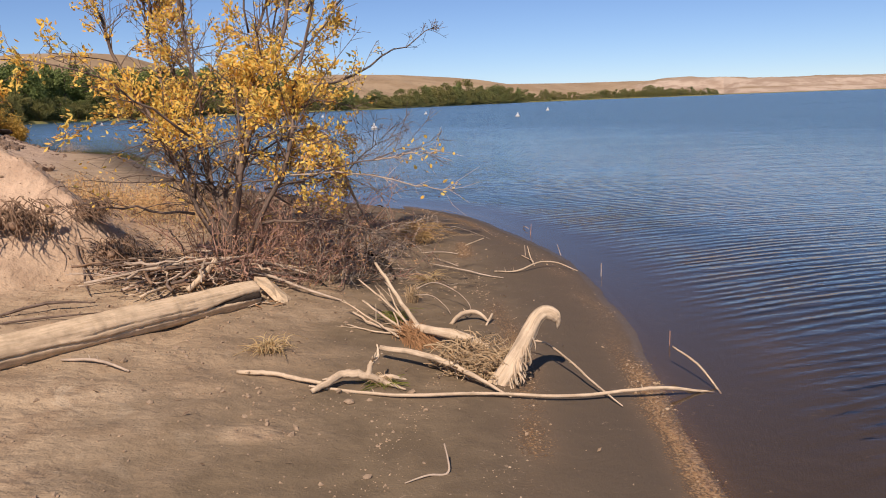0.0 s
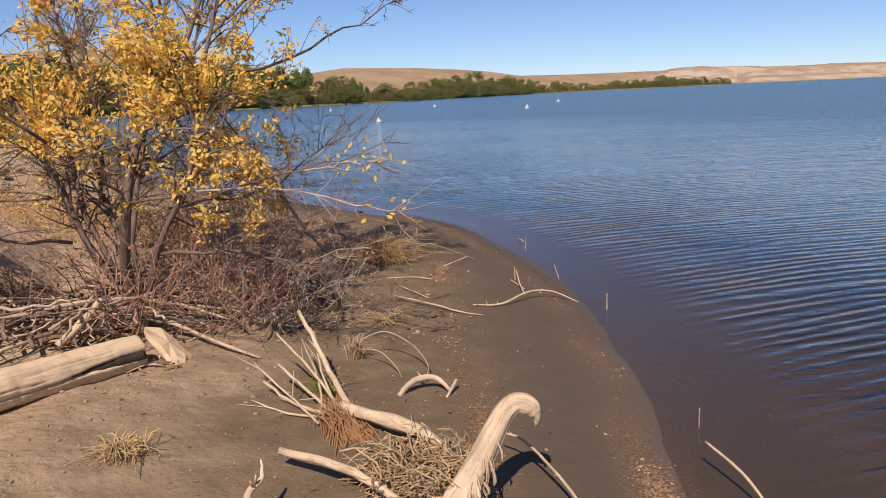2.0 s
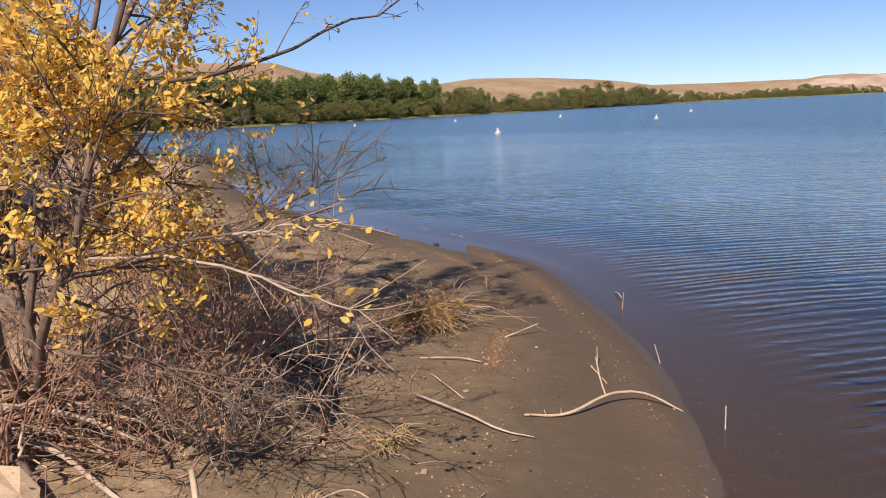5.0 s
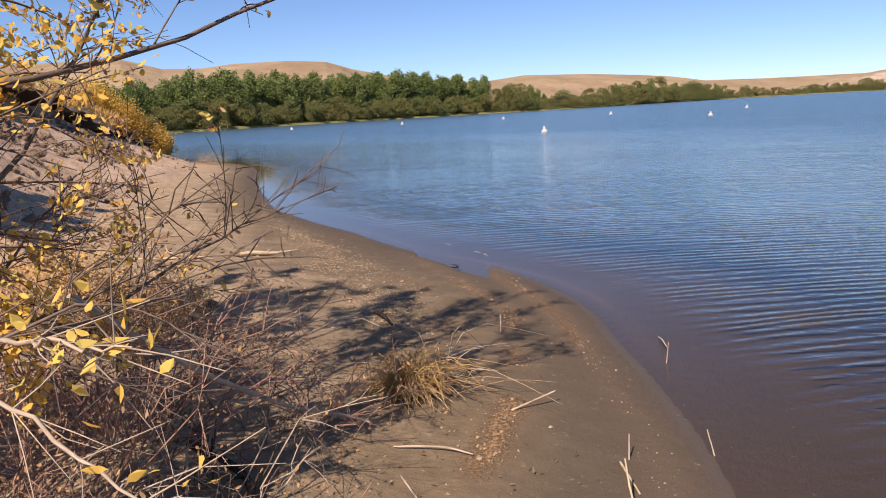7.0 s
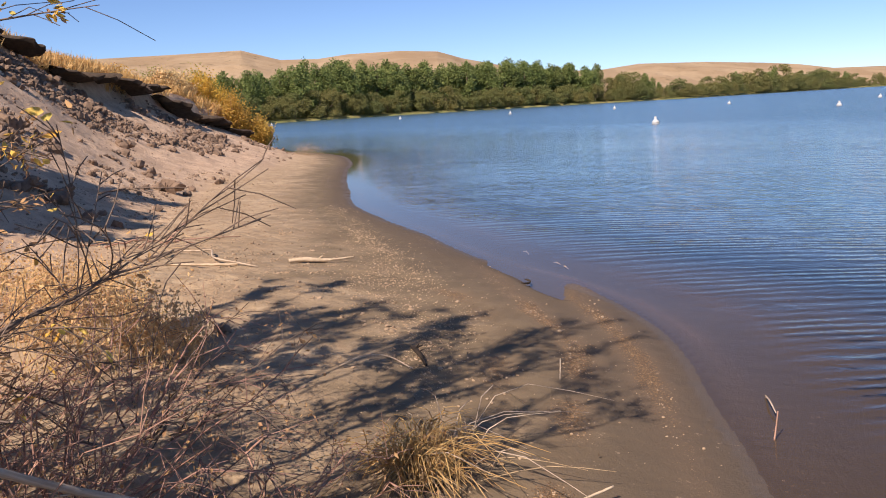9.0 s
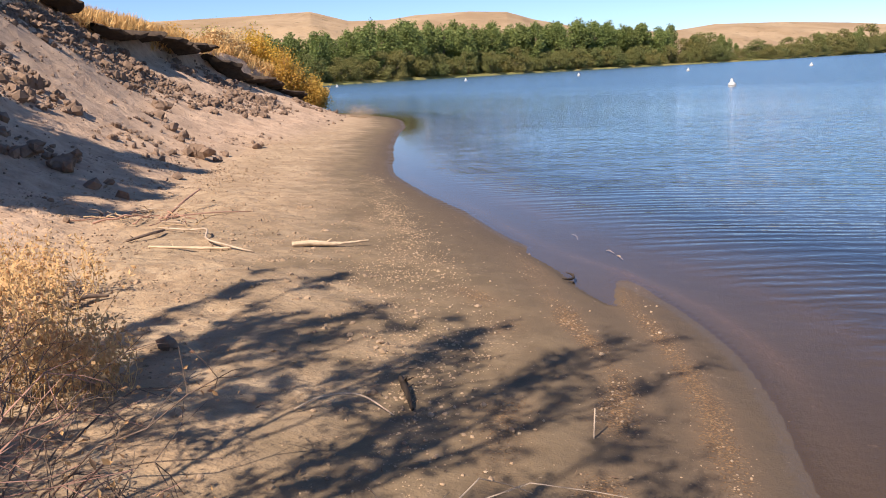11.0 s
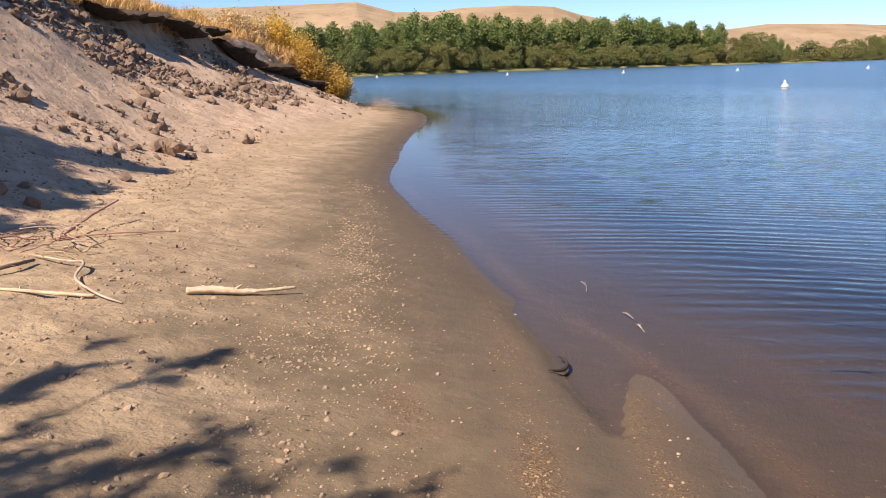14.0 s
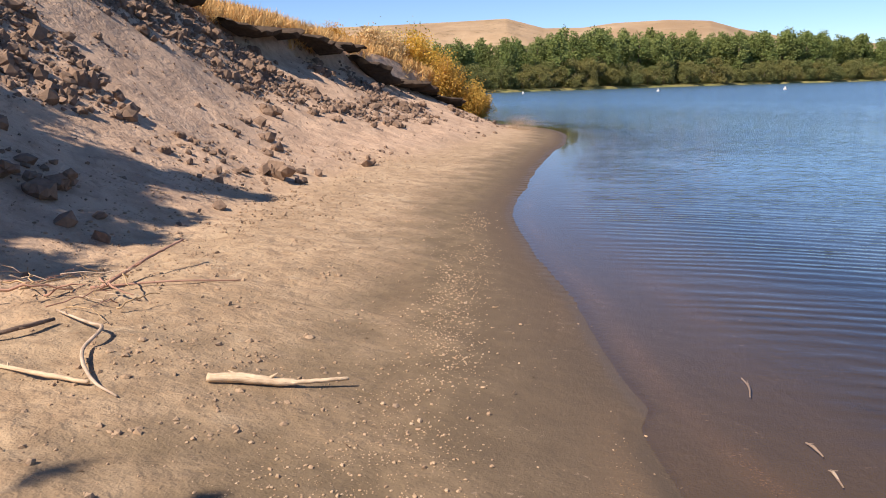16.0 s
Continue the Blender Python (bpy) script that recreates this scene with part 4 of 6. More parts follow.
    keep = (at[:, 0] < -1.05) | ((at[:, 1] > 7.25) & (at[:, 2] > 1.6) & (rng.random(len(at)) < 0.6))
    at, along = at[keep], along[keep]
    sprig_at = np.array(sprigs)
    many = np.where(at[:, 2] > 2.7, np.where(at[:, 0] > -2.0, 3, np.where(at[:, 0] > -2.8, 8, 14)), np.where(at[:, 2] > 2.1, 8, np.where((at[:, 1] > 8.3) & (at[:, 2] < 1.5), 3, np.where((at[:, 0] < -1.75) & (at[:, 2] < 1.45), 3, 8))))
    at, along = np.repeat(at, many, axis=0), np.repeat(along, many, axis=0)
    at, along = np.vstack([at, sprig_at]), np.vstack([along, rng.normal(size=sprig_at.shape) + (0.5, -0.2, 0.2)])
    dry = rng.random(len(at)) < np.interp(at[:, 1], [7.2, 8.1], [0.15, 0.75]) * np.interp(at[:, 2], [1.4, 2.0], [1.0, 0.45])
    dry |= rng.random(len(at)) < np.interp(at[:, 2], [0.8, 1.5], [0.55, 0.0])
    for gone, colour, label in ((False, GOLD_LEAF, "golden and yellow-green narrow leaves"), (True, DRY_LEAF, "withered brown leaves")):
        q, w = at[dry == gone], along[dry == gone]
        v, f = cards(q + rng.normal(size=q.shape) * 0.026, 0.030 if gone else 0.040, 0.0075 if gone else 0.0110, rng, droop=0.15, along=w, facing=1.2 * np.array(SUN_TO), corners=6)
        part("foliage", make_mesh("foliage", v, f, colour, False), tree, label)
    return len(at)


golden_tree()


def thicket(at, radius, height, stems, seed, material, lean=(0, 0), label="tangle of bare brown twigs under the tree"):
    """A bare bush of thin arching shoots."""
    s = Shape(seed)
    rng = s.rng
    z0 = ground_z(*at)
    for _ in range(stems):
        a, rr = rng.uniform(0, 6.28), radius * math.sqrt(rng.random())
        foot = np.array([at[0] + 0.35 * rr * math.cos(a), at[1] + 0.35 * rr * math.sin(a), z0 - 0.02])
        tip = np.array([at[0] + 1.25 * rr * math.cos(a) + lean[0], at[1] + 1.25 * rr * math.sin(a) + lean[1], z0 + height * rng.uniform(0.12, 1.0)])
        mid = (foot + tip) / 2 + np.array([rng.normal() * 0.10, rng.normal() * 0.10, 0.20 * height])
        p = wobble(curve([foot, mid, tip], 6), rng, 0.022)
        s.tube(p, [rng.uniform(0.003, 0.007), 0.0018], 3, cap=False)
        for _ in range(int(rng.integers(3, 7))):
            i = int(rng.integers(2, 5))
            d = (p[i + 1] - p[i]) / np.linalg.norm(p[i + 1] - p[i]) * 0.6 + rng.normal(size=3) * 0.6
            d /= np.linalg.norm(d)
            l = rng.uniform(0.08, 0.26)
            q = [p[i], p[i] + d * l * 0.5, p[i] + d * l + np.array([0, 0, -0.12 * l])]
            s.tube(q, [0.0022, 0.0011], 3, cap=False)
            if rng.random() < 0.5:
                e = d + rng.normal(size=3) * 0.6
                s.tube([q[1], q[1] + e * l * 0.35], [0.0014, 0.0009], 3, cap=False)
    bush = thing("bare_bush", label, "bush", "bare bushes under the tree")
    part("twig_tangle", s.mesh("twig_tangle", material), bush)
    ends = np.array([v[-1] for v in s.v if len(v) < 16])
    ends = np.repeat(ends[rng.random(len(ends)) < 0.5], 3, 0)
    v, f = cards(ends + rng.normal(size=ends.shape) * 0.03, 0.026, 0.0065, rng, droop=0.1)
    part("withered_foliage", make_mesh("withered_foliage", v, f, DRY_LEAF, False), bush, "curled brown leaves")
    return bush


DARKROOT = wood_material("dark_fibrous_root", (0.34, 0.22, 0.14), (0.17, 0.108, 0.068), 0.95, 0.3)
DUSKY = wood_material("dusky_twig_bark", (0.46, 0.27, 0.205), (0.27, 0.15, 0.11), 0.9, 0.2)
for i, (x, y, r, h, n) in enumerate([(-1.55, 7.75, 0.75, 0.80, 62), (-1.10, 8.25, 0.5, 0.50, 20), (-1.75, 8.65, 0.80, 0.80, 62), (-1.05, 8.95, 0.40, 0.36, 12),
                                     (-2.35, 7.75, 0.75, 0.6, 28), (-2.6, 8.8, 0.9, 0.6, 24), (-1.45, 7.15, 0.6, 0.5, 50), (-2.1, 9.5, 0.85, 0.5, 26), (-0.85, 7.75, 0.35, 0.28, 9), (-1.95, 6.98, 0.45, 0.75, 60)]):
    thicket((x, y), r, h, int((0.62 if y < 8.5 else 1.15) * n), 400 + i, (TWIG, BARK, DUSKY)[i % 3], (0.08, 0.05))
thicket((-1.15, 7.35), 0.55, 0.55, 26, 420, PALE_TWIG, (0.1, -0.05), "pale weathered twigs at the edge of the bush")
thicket((-0.95, 7.95), 0.5, 0.45, 12, 421, PALE_TWIG, (0.1, 0.0), "pale weathered twigs at the edge of the bush")
stick("hanging_branch", "long pale branch drooping to the sand", [(-1.15, 7.55, 0.95), (-1.08, 8.1, 0.55), (-0.98, 8.65, 0.22), (-0.80, 9.0, 0.06), (-0.72, 9.05, 0.02)], [0.014, 0.006], PALE_TWIG, 430, 3)
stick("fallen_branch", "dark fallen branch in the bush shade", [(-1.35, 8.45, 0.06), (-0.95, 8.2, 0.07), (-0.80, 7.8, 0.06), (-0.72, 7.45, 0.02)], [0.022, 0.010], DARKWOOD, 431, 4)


# ---- driftwood ----
def timber(s, path, radii, sides, ridges=0.06, groove=None, flare=None):
    """A weathered stem with ridges along it; groove(t) gives angle, half width and depth of a split."""
    p = np.asarray(path, float)
    n = len(p)
    r = np.interp(np.linspace(0, 1, n), np.linspace(0, 1, len(radii)), radii)
    along = np.gradient(p, axis=0)
    along /= np.linalg.norm(along, axis=1)[:, None]
    run = np.concatenate([[0], np.cumsum(np.linalg.norm(np.diff(p, axis=0), axis=1))])
    a = -np.pi / 2 + np.arange(sides) * 2 * np.pi / sides
    ref, seed = np.array([0.0, 0, 1]), int(s.rng.integers(1000))
    rings, grain = [], []
    for i in range(n):
        side = cross(along[i], ref)
        up = cross(side, along[i])
        ref = up
        u = np.cos(a) * 1.5 + 7
        w = np.sin(a) * 1.5 + run[i] * 0.9
        rr = r[i] * (1 + ridges * fbm(u, w, 1.4, 3, seed) + 0.5 * ridges * fbm(a * 2.2, run[i] * 2 + 0 * a, 2.0, 3, seed + 9))
        if groove:
            for at, half, deep in groove(i / (n - 1)):
                rr = rr - deep * np.exp(-(((a - at) / half) ** 2))
        rings.append(p[i] + np.outer(np.cos(a) * rr, side) + np.outer(np.sin(a) * rr, up))
        grain.append(np.stack([np.cos(a) * r[i], np.sin(a) * r[i], np.full(sides, 0.06 * run[i])], 1))
    f = [(i * sides + j, i * sides + (j + 1) % sides, (i + 1) * sides + (j + 1) % sides, (i + 1) * sides + j) for i in range(n - 1) for j in range(sides)]
    f += [tuple(range(sides))[::-1], tuple((n - 1) * sides + j for j in range(sides))]
    s.raw(np.vstack(rings), f, np.vstack(grain))


def big_log():
    log = thing("driftwood_log", "long weathered grey-tan log half sunk in sand", "log")
    s = Shape(500)
    way = on_ground([(-3.7, 3.6, 0.07), (-2.7, 4.97, 0.07), (-2.3, 5.52, 0.07), (-1.95, 6.02, 0.07), (-1.66, 6.42, 0.07)])
    p = wobble(curve(way, 110), s.rng, 0.0012)

    def split(t):
        wander = 0.10 * math.sin(9 * t) + 0.05 * math.sin(23 * t + 1)
        return [(-0.22 + wander + 0.25 * step(t, 0.75, 1), 0.05 + 0.13 * step(t, 0.72, 0.95), 0.016 + 0.040 * step(t, 0.70, 0.92)),
                (0.10 + 0.06 * math.sin(14 * t), 0.030, 0.010 * step(abs(t - 0.55), 0.22, 0.12)),
                (0.62 + 0.05 * math.sin(17 * t), 0.030, 0.009 * step(abs(t - 0.80), 0.14, 0.08)),
                (1.05 + 0.05 * math.sin(11 * t), 0.030, 0.008 * step(abs(t - 0.68), 0.12, 0.06))]

    timber(s, p, [0.108, 0.104, 0.098, 0.100, 0.098, 0.094, 0.098, 0.092], 96, 0.075, split)
    part("trunk", s.mesh("trunk", LOGWOOD), log)
    # a dark tube sunk in the groove paints the shade of the gap
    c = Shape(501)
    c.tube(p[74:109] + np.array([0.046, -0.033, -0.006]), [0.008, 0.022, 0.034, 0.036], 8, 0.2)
    part("split", c.mesh("split", DARKWOOD), log, "dark filling that stands for the shade in the split")
    # splintered slab and rusty crumbs at the broken end
    top = on_ground([(-1.70, 6.63, 0.15), (-1.66, 6.55, 0.135), (-1.60, 6.50, 0.10), (-1.555, 6.475, 0.085), (-1.50, 6.44, 0.03), (-1.47, 6.455, 0.038), (-1.43, 6.47, 0.012), (-1.445, 6.51, 0.03), (-1.42, 6.545, 0.012), (-1.50, 6.59, 0.06), (-1.53, 6.64, 0.065), (-1.62, 6.66, 0.12)])
    w = Shape(502)
    mid = top.mean(0) + np.array([0, 0, 0.016])
    k = len(top)
    low = top - np.array([0.004, 0.012, 0.028])
    w.raw(np.vstack([top, low, mid[None]]), [(i, (i + 1) % k, 2 * k) for i in range(k)] + [(i, i + k, (i + 1) % k + k, (i + 1) % k) for i in range(k)] + [tuple(range(2 * k - 1, k - 1, -1))])
    part("broken_slab", w.mesh("broken_slab", LOGWOOD, False), log, "pale splintered slab of the broken end")
    for j in range(9):
        b = Shape(503 + j)
        x, y = b.rng.uniform(-1.66, -1.44), b.rng.uniform(6.34, 6.50)
        d = b.rng.normal(size=2) * 0.05
        b.tube(on_ground([(x - d[0], y - d[1], 0.01), (x, y, 0.02), (x + d[0], y + d[1], 0.006)]), [0.004, 0.010, 0.003], 5, 0.3, 0.5)
        part("splinter", b.mesh("splinter", REDROOT if j % 2 else DRIFT), log, "rusty splinter")


def root_stump():
    stump = thing("driftwood_root", "bleached driftwood root with a neck curving up like a hook", "driftwood")
    s = Shape(520)
    neck = curve([(-0.02, 5.02, 0.05), (0.06, 5.03, 0.16), (0.125, 5.08, 0.25), (0.18, 5.14, 0.335), (0.225, 5.18, 0.405), (0.275, 5.205, 0.437), (0.325, 5.20, 0.425), (0.348, 5.19, 0.395)], 60)
    timber(s, neck, [0.066, 0.064, 0.058, 0.050, 0.044, 0.040, 0.038, 0.037, 0.038, 0.035, 0.023], 36, 0.26, lambda t: [(0.4 + 0.5 * t, 0.14, 0.010), (-0.9 + 0.3 * t, 0.13, 0.020 * (1 - t)), (2.2 - 0.4 * t, 0.12, 0.012), (1.3 + 0.3 * math.sin(6 * t), 0.10, 0.009), (3.4, 0.2, 0.022 * step(t, 0.35, 0.05))])
    part("neck", s.mesh("neck", DRIFT), stump, "smooth bleached hook")
    b = Shape(521)
    b.tube(curve([neck[-5], neck[-1] + np.array([0.004, 0, -0.012]), neck[-1] + np.array([-0.004, -0.004, -0.05])], 6), [0.030, 0.020, 0.002], 8, 0.2)
    part("beak", b.mesh("beak", DRIFT), stump)
    # torn splinters round the foot of the neck
    for k in range(34):
        b = Shape(525 + k)
        i = int(b.rng.integers(4, 24))
        a = b.rng.uniform(-1.5, 1.4)
        out = np.array([math.cos(a), math.sin(a) - 0.4, 0]) * np.interp(i, [4, 24], [0.066, 0.042])
        st = neck[i] + out * 0.75
        en = st + out * b.rng.uniform(0.2, 0.7) + np.array([0, 0, -b.rng.uniform(0.02, 0.085)])
        en[2] = max(en[2], 0.055)
        b.tube(curve([st + np.array([0, 0, 0.03]), (st + en) / 2 + out * 0.15 + b.rng.normal(size=3) * 0.008, en], 6), [0.003, b.rng.uniform(0.003, 0.010), 0.0015], 6, 0.4, b.rng.uniform(0.4, 1))
        part("splinter", b.mesh("splinter", DRIFT), stump)
    r = Shape(540)
    timber(r, curve([(-0.52, 5.90, 0.18), (-0.45, 5.80, 0.20), (-0.25, 5.66, 0.195), (-0.10, 5.58, 0.165), (0.03, 5.46, 0.115)], 36), [0.020, 0.032, 0.030, 0.027, 0.036, 0.030, 0.024, 0.012, 0.004], 20, 0.22, lambda t: [(0.5, 0.15, 0.006)])
    part("root_log", r.mesh("root_log", DRIFT), stump)
    fibres = Shape(541)
    rng = fibres.rng
    for _ in range(900):
        c = np.array([rng.uniform(-0.38, 0.10), rng.uniform(4.98, 5.55), 0])
        if (c[0] + 0.10) ** 2 / 0.042 + (c[1] - 5.21) ** 2 / 0.065 > 1 or rng.random() < 0.25:
            continue
        g = ground_z(c[0], c[1])
        a = rng.normal(0.6, 0.95)
        l = rng.uniform(0.06, 0.30)
        h = 0.15 * rng.random() ** 1.3
        d = np.array([math.cos(a), math.sin(a), rng.normal() * 0.28])
        m = c + np.array([0, 0, g + h + 0.012])
        q = [m - d * l / 2, m - d * l / 6 + rng.normal(size=3) * 0.018, m + d * l / 6 + rng.normal(size=3) * 0.018, m + d * l / 2 - np.array([0, 0, h * 0.6])]
        q = np.array(q)
        q[:, 2] = np.maximum(q[:, 2], g + 0.004)
        t = 0.0012 + 0.0042 * rng.random() ** 2
        fibres.tube(curve(q, 6), [t, 1.1 * t, 0.5 * t], 4, cap=False)
    part("root_mat", fibres.mesh("root_mat", ROOT), stump, "matted straw-brown fine roots")
    for k in range(34):
        b = Shape(560 + k)
        f = np.array([b.rng.uniform(-0.34, 0.04), b.rng.uniform(5.02, 5.48), 0.11])
        t = f + np.array([b.rng.normal() * 0.12, b.rng.normal() * 0.09, b.rng.uniform(-0.03, 0.12)])
        thick = b.rng.uniform(0.003, 0.008)
        b.tube(curve([f, (f + t) / 2 + b.rng.normal(size=3) * 0.015, t], 6), [thick, 0.8 * thick, 0.3 * thick], 5, 0.2)
        part("root", b.mesh("root", (DRIFT, ROOT, PALE_TWIG)[k % 3]), stump)
    earth = Shape(545)
    for _ in range(240):
        e = earth.rng
        earth.tube(curve([(-0.52 + e.normal() * 0.05, 5.85 + e.normal() * 0.06, 0.20 + e.normal() * 0.02), (-0.46 + e.normal() * 0.06, 5.66 + e.normal() * 0.07, 0.14), (-0.38 + e.normal() * 0.08, 5.50 + e.normal() * 0.09, 0.09)], 5), [0.002, 0.0032, 0.0012], 3, cap=False)
    part("root_clump", earth.mesh("root_clump", REDROOT), stump, "reddish clump of fine roots")
    # long shoots rising from the far end
    for k, (tip, r0) in enumerate([((-0.78, 6.38, 0.53), 0.017), ((-0.90, 6.36, 0.42), 0.009), ((-0.72, 6.45, 0.40), 0.007), ((-0.86, 6.18, 0.31), 0.010), ((-0.92, 6.10, 0.25), 0.010), ((-0.96, 5.98, 0.2), 0.007), ((-0.80, 6.5, 0.34), 0.006), ((-1.0, 6.25, 0.3), 0.007)]):
        b = Shape(580 + k)
        f = np.array([-0.45 - 0.02 * k, 5.82 - 0.03 * (k % 4), 0.17])
        m = (f + np.array(tip)) / 2 + b.rng.normal(size=3) * 0.02
        w = wobble(curve([f, m, tip], 12), b.rng, 0.002)
        b.tube(w, [r0, r0 * 0.8, r0 * 0.6], 7, 0.12)
        shoot = part("shoot", b.mesh("shoot", DRIFT), stump)
        for j in range(2):
            o = Shape(600 + 9 * k + j)
            i = int(o.rng.integers(5, 11))
            d = (w[i] - w[i - 1]) / np.linalg.norm(w[i] - w[i - 1]) + o.rng.normal(size=3) * 0.5
            o.tube([w[i], w[i] + d * 0.05, w[i] + d * o.rng.uniform(0.07, 0.14)], [0.35 * r0, 0.3 * r0, 0.15 * r0], 4)
            part("side_shoot", o.mesh("side_shoot", DRIFT), shoot)


big_log()
root_stump()
S = "smooth sun-bleached driftwood stick lying on damp sand"
stick("driftwood_branch", "bleached crooked branch, thick and torn where it bends", [(-0.97, 4.67, 0.015), (-0.91, 4.73, 0.035), (-0.84, 4.82, 0.06), (-0.76, 4.84, 0.065), (-0.69, 4.85, 0.05), (-0.59, 4.85, 0.02), (-0.50, 4.80, 0.01)], [0.015, 0.020, 0.023, 0.024, 0.019, 0.013, 0.005], DRIFT, 600, 1, 11, 22)
stick("driftwood_branch", "thin bleached branch ending at the crooked one", [(-1.42, 4.96, 0.012), (-1.33, 4.93, 0.018), (-1.22, 4.92, 0.02), (-1.09, 4.87, 0.02), (-0.93, 4.77, 0.025)], [0.010, 0.013, 0.013, 0.012, 0.010], DRIFT, 599, 2, 8, 16)
stick("driftwood_branch", "bleached upright fork of driftwood", [(-0.70, 4.84, 0.05), (-0.685, 4.90, 0.11), (-0.65, 4.93, 0.14), (-0.655, 4.96, 0.20)], [0.018, 0.013, 0.010, 0.004], DRIFT, 601, 2)
stick("driftwood_branch", "short bleached stub behind the crooked branch", [(-0.68, 4.93, 0.02), (-0.58, 4.90, 0.04), (-0.50, 4.92, 0.02)], [0.010, 0.013, 0.006], DRIFT, 598, 0, 8)
stick("driftwood_branch", "bleached straight branch leaning on the roots", [(-0.67, 5.31, 0.07), (-0.38, 5.14, 0.09), (-0.16, 4.95, 0.06), (0.05, 4.77, 0.01)], [0.015, 0.018, 0.014, 0.004], DRIFT, 602, 2, 8, 16)
stick("long_stick", "long thin bleached stick reaching into the water", [(-1.0, 4.77, 0.015), (-0.55, 4.69, 0.015), (-0.11, 4.76, 0.02), (0.33, 4.80, 0.03), (0.70, 4.88, 0.05), (0.91, 4.97, 0.055), (1.20, 5.07, 0.0)], [0.007, 0.009, 0.009, 0.009, 0.009, 0.010, 0.005], DRIFT, 603, 3, 7, 26)
stick("thin_stick", S, [(0.22, 5.55, 0.10), (0.31, 5.44, 0.12), (0.42, 5.22, 0.09), (0.51, 4.97, 0.05), (0.62, 4.73, 0.01)], [0.0045, 0.006, 0.0065, 0.006, 0.003], DRIFT, 604, 4, 6, 16)
stick("thin_stick", "thin pale stick arching out of the water", [(1.08, 5.50, 0.13), (1.16, 5.25, 0.10), (1.23, 5.05, 0.0)], [0.006, 0.006, 0.005], DRIFT, 605, 0, 6)
stick("thin_stick", "dark peg-like stick standing in shallow water", [(1.18, 5.95, 0.0), (1.185, 5.96, 0.10)], [0.004, 0.003], TWIG, 606, 0, 6)
stick("curved_driftwood", "curved grey driftwood piece on damp sand", [(-0.26, 6.16, 0.0), (-0.19, 6.24, 0.05), (-0.08, 6.28, 0.06), (0.0, 6.22, 0.015)], [0.014, 0.018, 0.016, 0.008], DRIFT, 607, 1, 8)
stick("thin_stick", "short pale stick beside the curved driftwood", [(0.03, 6.29, 0.05), (-0.02, 6.16, 0.0)], [0.009, 0.007], DRIFT, 608, 0, 6)
stick("bent_twig", "pale bent twig at the water's edge", [(0.14, 8.06, 0.01), (0.35, 8.14, 0.015), (0.57, 8.36, 0.06), (0.76, 8.45, 0.05), (0.95, 8.40, 0.0)], [0.006, 0.008, 0.0075, 0.0065, 0.004], DRIFT, 609, 2, 7, 18)
stick("thin_stick", "thin upright twig beside the bent twig", [(0.55, 8.50, 0.0), (0.52, 8.62, 0.07), (0.50, 8.70, 0.16)], [0.006, 0.004], DRIFT, 610, 1, 5)
stick("v_twig", "small V-shaped pale twig on damp sand", [(-0.29, 3.92, 0.10), (-0.275, 3.85, 0.006), (-0.36, 3.81, 0.008), (-0.45, 3.74, 0.004)], [0.0035, 0.005, 0.005, 0.003], PALE_TWIG, 611, 1, 5)
stick("thin_stick", "weathered stick beside the log", [(-2.40, 5.02, 0.01), (-2.18, 4.97, 0.02), (-1.97, 4.87, 0.01)], [0.007, 0.010, 0.006], PALE_TWIG, 612, 2, 6)
stick("leaning_twig", "short pale twig leaning out of the sand", [(-0.10, 9.50, 0.0), (0.11, 9.72, 0.07)], [0.006, 0.005], DRIFT, 613, 0, 6)
stick("thin_stick", S, [(-0.43, 8.55, 0.015), (-0.30, 8.35, 0.02), (-0.19, 8.2, 0.01)], [0.005, 0.004], PALE_TWIG, 614, 1, 5)
stick("thin_stick", S, [(-0.45, 8.16, 0.03), (-0.15, 7.95, 0.025), (0.05, 7.81, 0.015), (0.21, 7.79, 0.01)], [0.006, 0.007, 0.006, 0.003], PALE_TWIG, 615, 3, 5)
stick("thin_stick", S, [(-0.55, 8.84, 0.01), (-0.33, 8.88, 0.02), (-0.18, 8.86, 0.01)], [0.004, 0.006, 0.004], PALE_TWIG, 616, 1, 5)
stick("thin_stick", "pale twig stuck upright in the sand", [(0.51, 9.05, 0.0), (0.51, 9.12, 0.10)], [0.004, 0.003], PALE_TWIG, 617, 0, 5)
stick("thin_stick", "pale twig on the wet sand", [(0.47, 9.0, 0.012), (0.56, 8.70, 0.006)], [0.006, 0.004], DRIFT, 618, 0, 5)
stick("thin_stick", "peg-like twig standing in shallow water", [(0.72, 10.70, 0.0), (0.735, 10.73, 0.14)], [0.005, 0.003], TWIG, 619, 1, 5)
stick("thin_stick", "peg-like twig standing in shallow water", [(0.90, 9.25, 0.0), (0.87, 9.30, 0.11)], [0.004, 0.003], PALE_TWIG, 620, 0, 5)
stick("thin_stick", "peg-like twig standing in shallow water", [(1.13, 8.18, 0.0), (1.135, 8.2, 0.12)], [0.004, 0.003], PALE_TWIG, 621, 0, 5)
stick("driftwood_stick", "bleached stick with a broken thin end on sand", [(-3.75, 13.63, 0.03), (-3.62, 13.74, 0.035), (-3.50, 13.83, 0.03), (-3.42, 13.90, 0.03)], [0.020, 0.026, 0.022, 0.016], DRIFT, 622, 2, 9, 14)
stick("driftwood_stick", "thin broken end of the bleached stick", [(-3.43, 13.88, 0.03), (-3.34, 13.99, 0.04), (-3.26, 14.09, 0.05)], [0.011, 0.011, 0.009], DRIFT, 623, 0, 7)
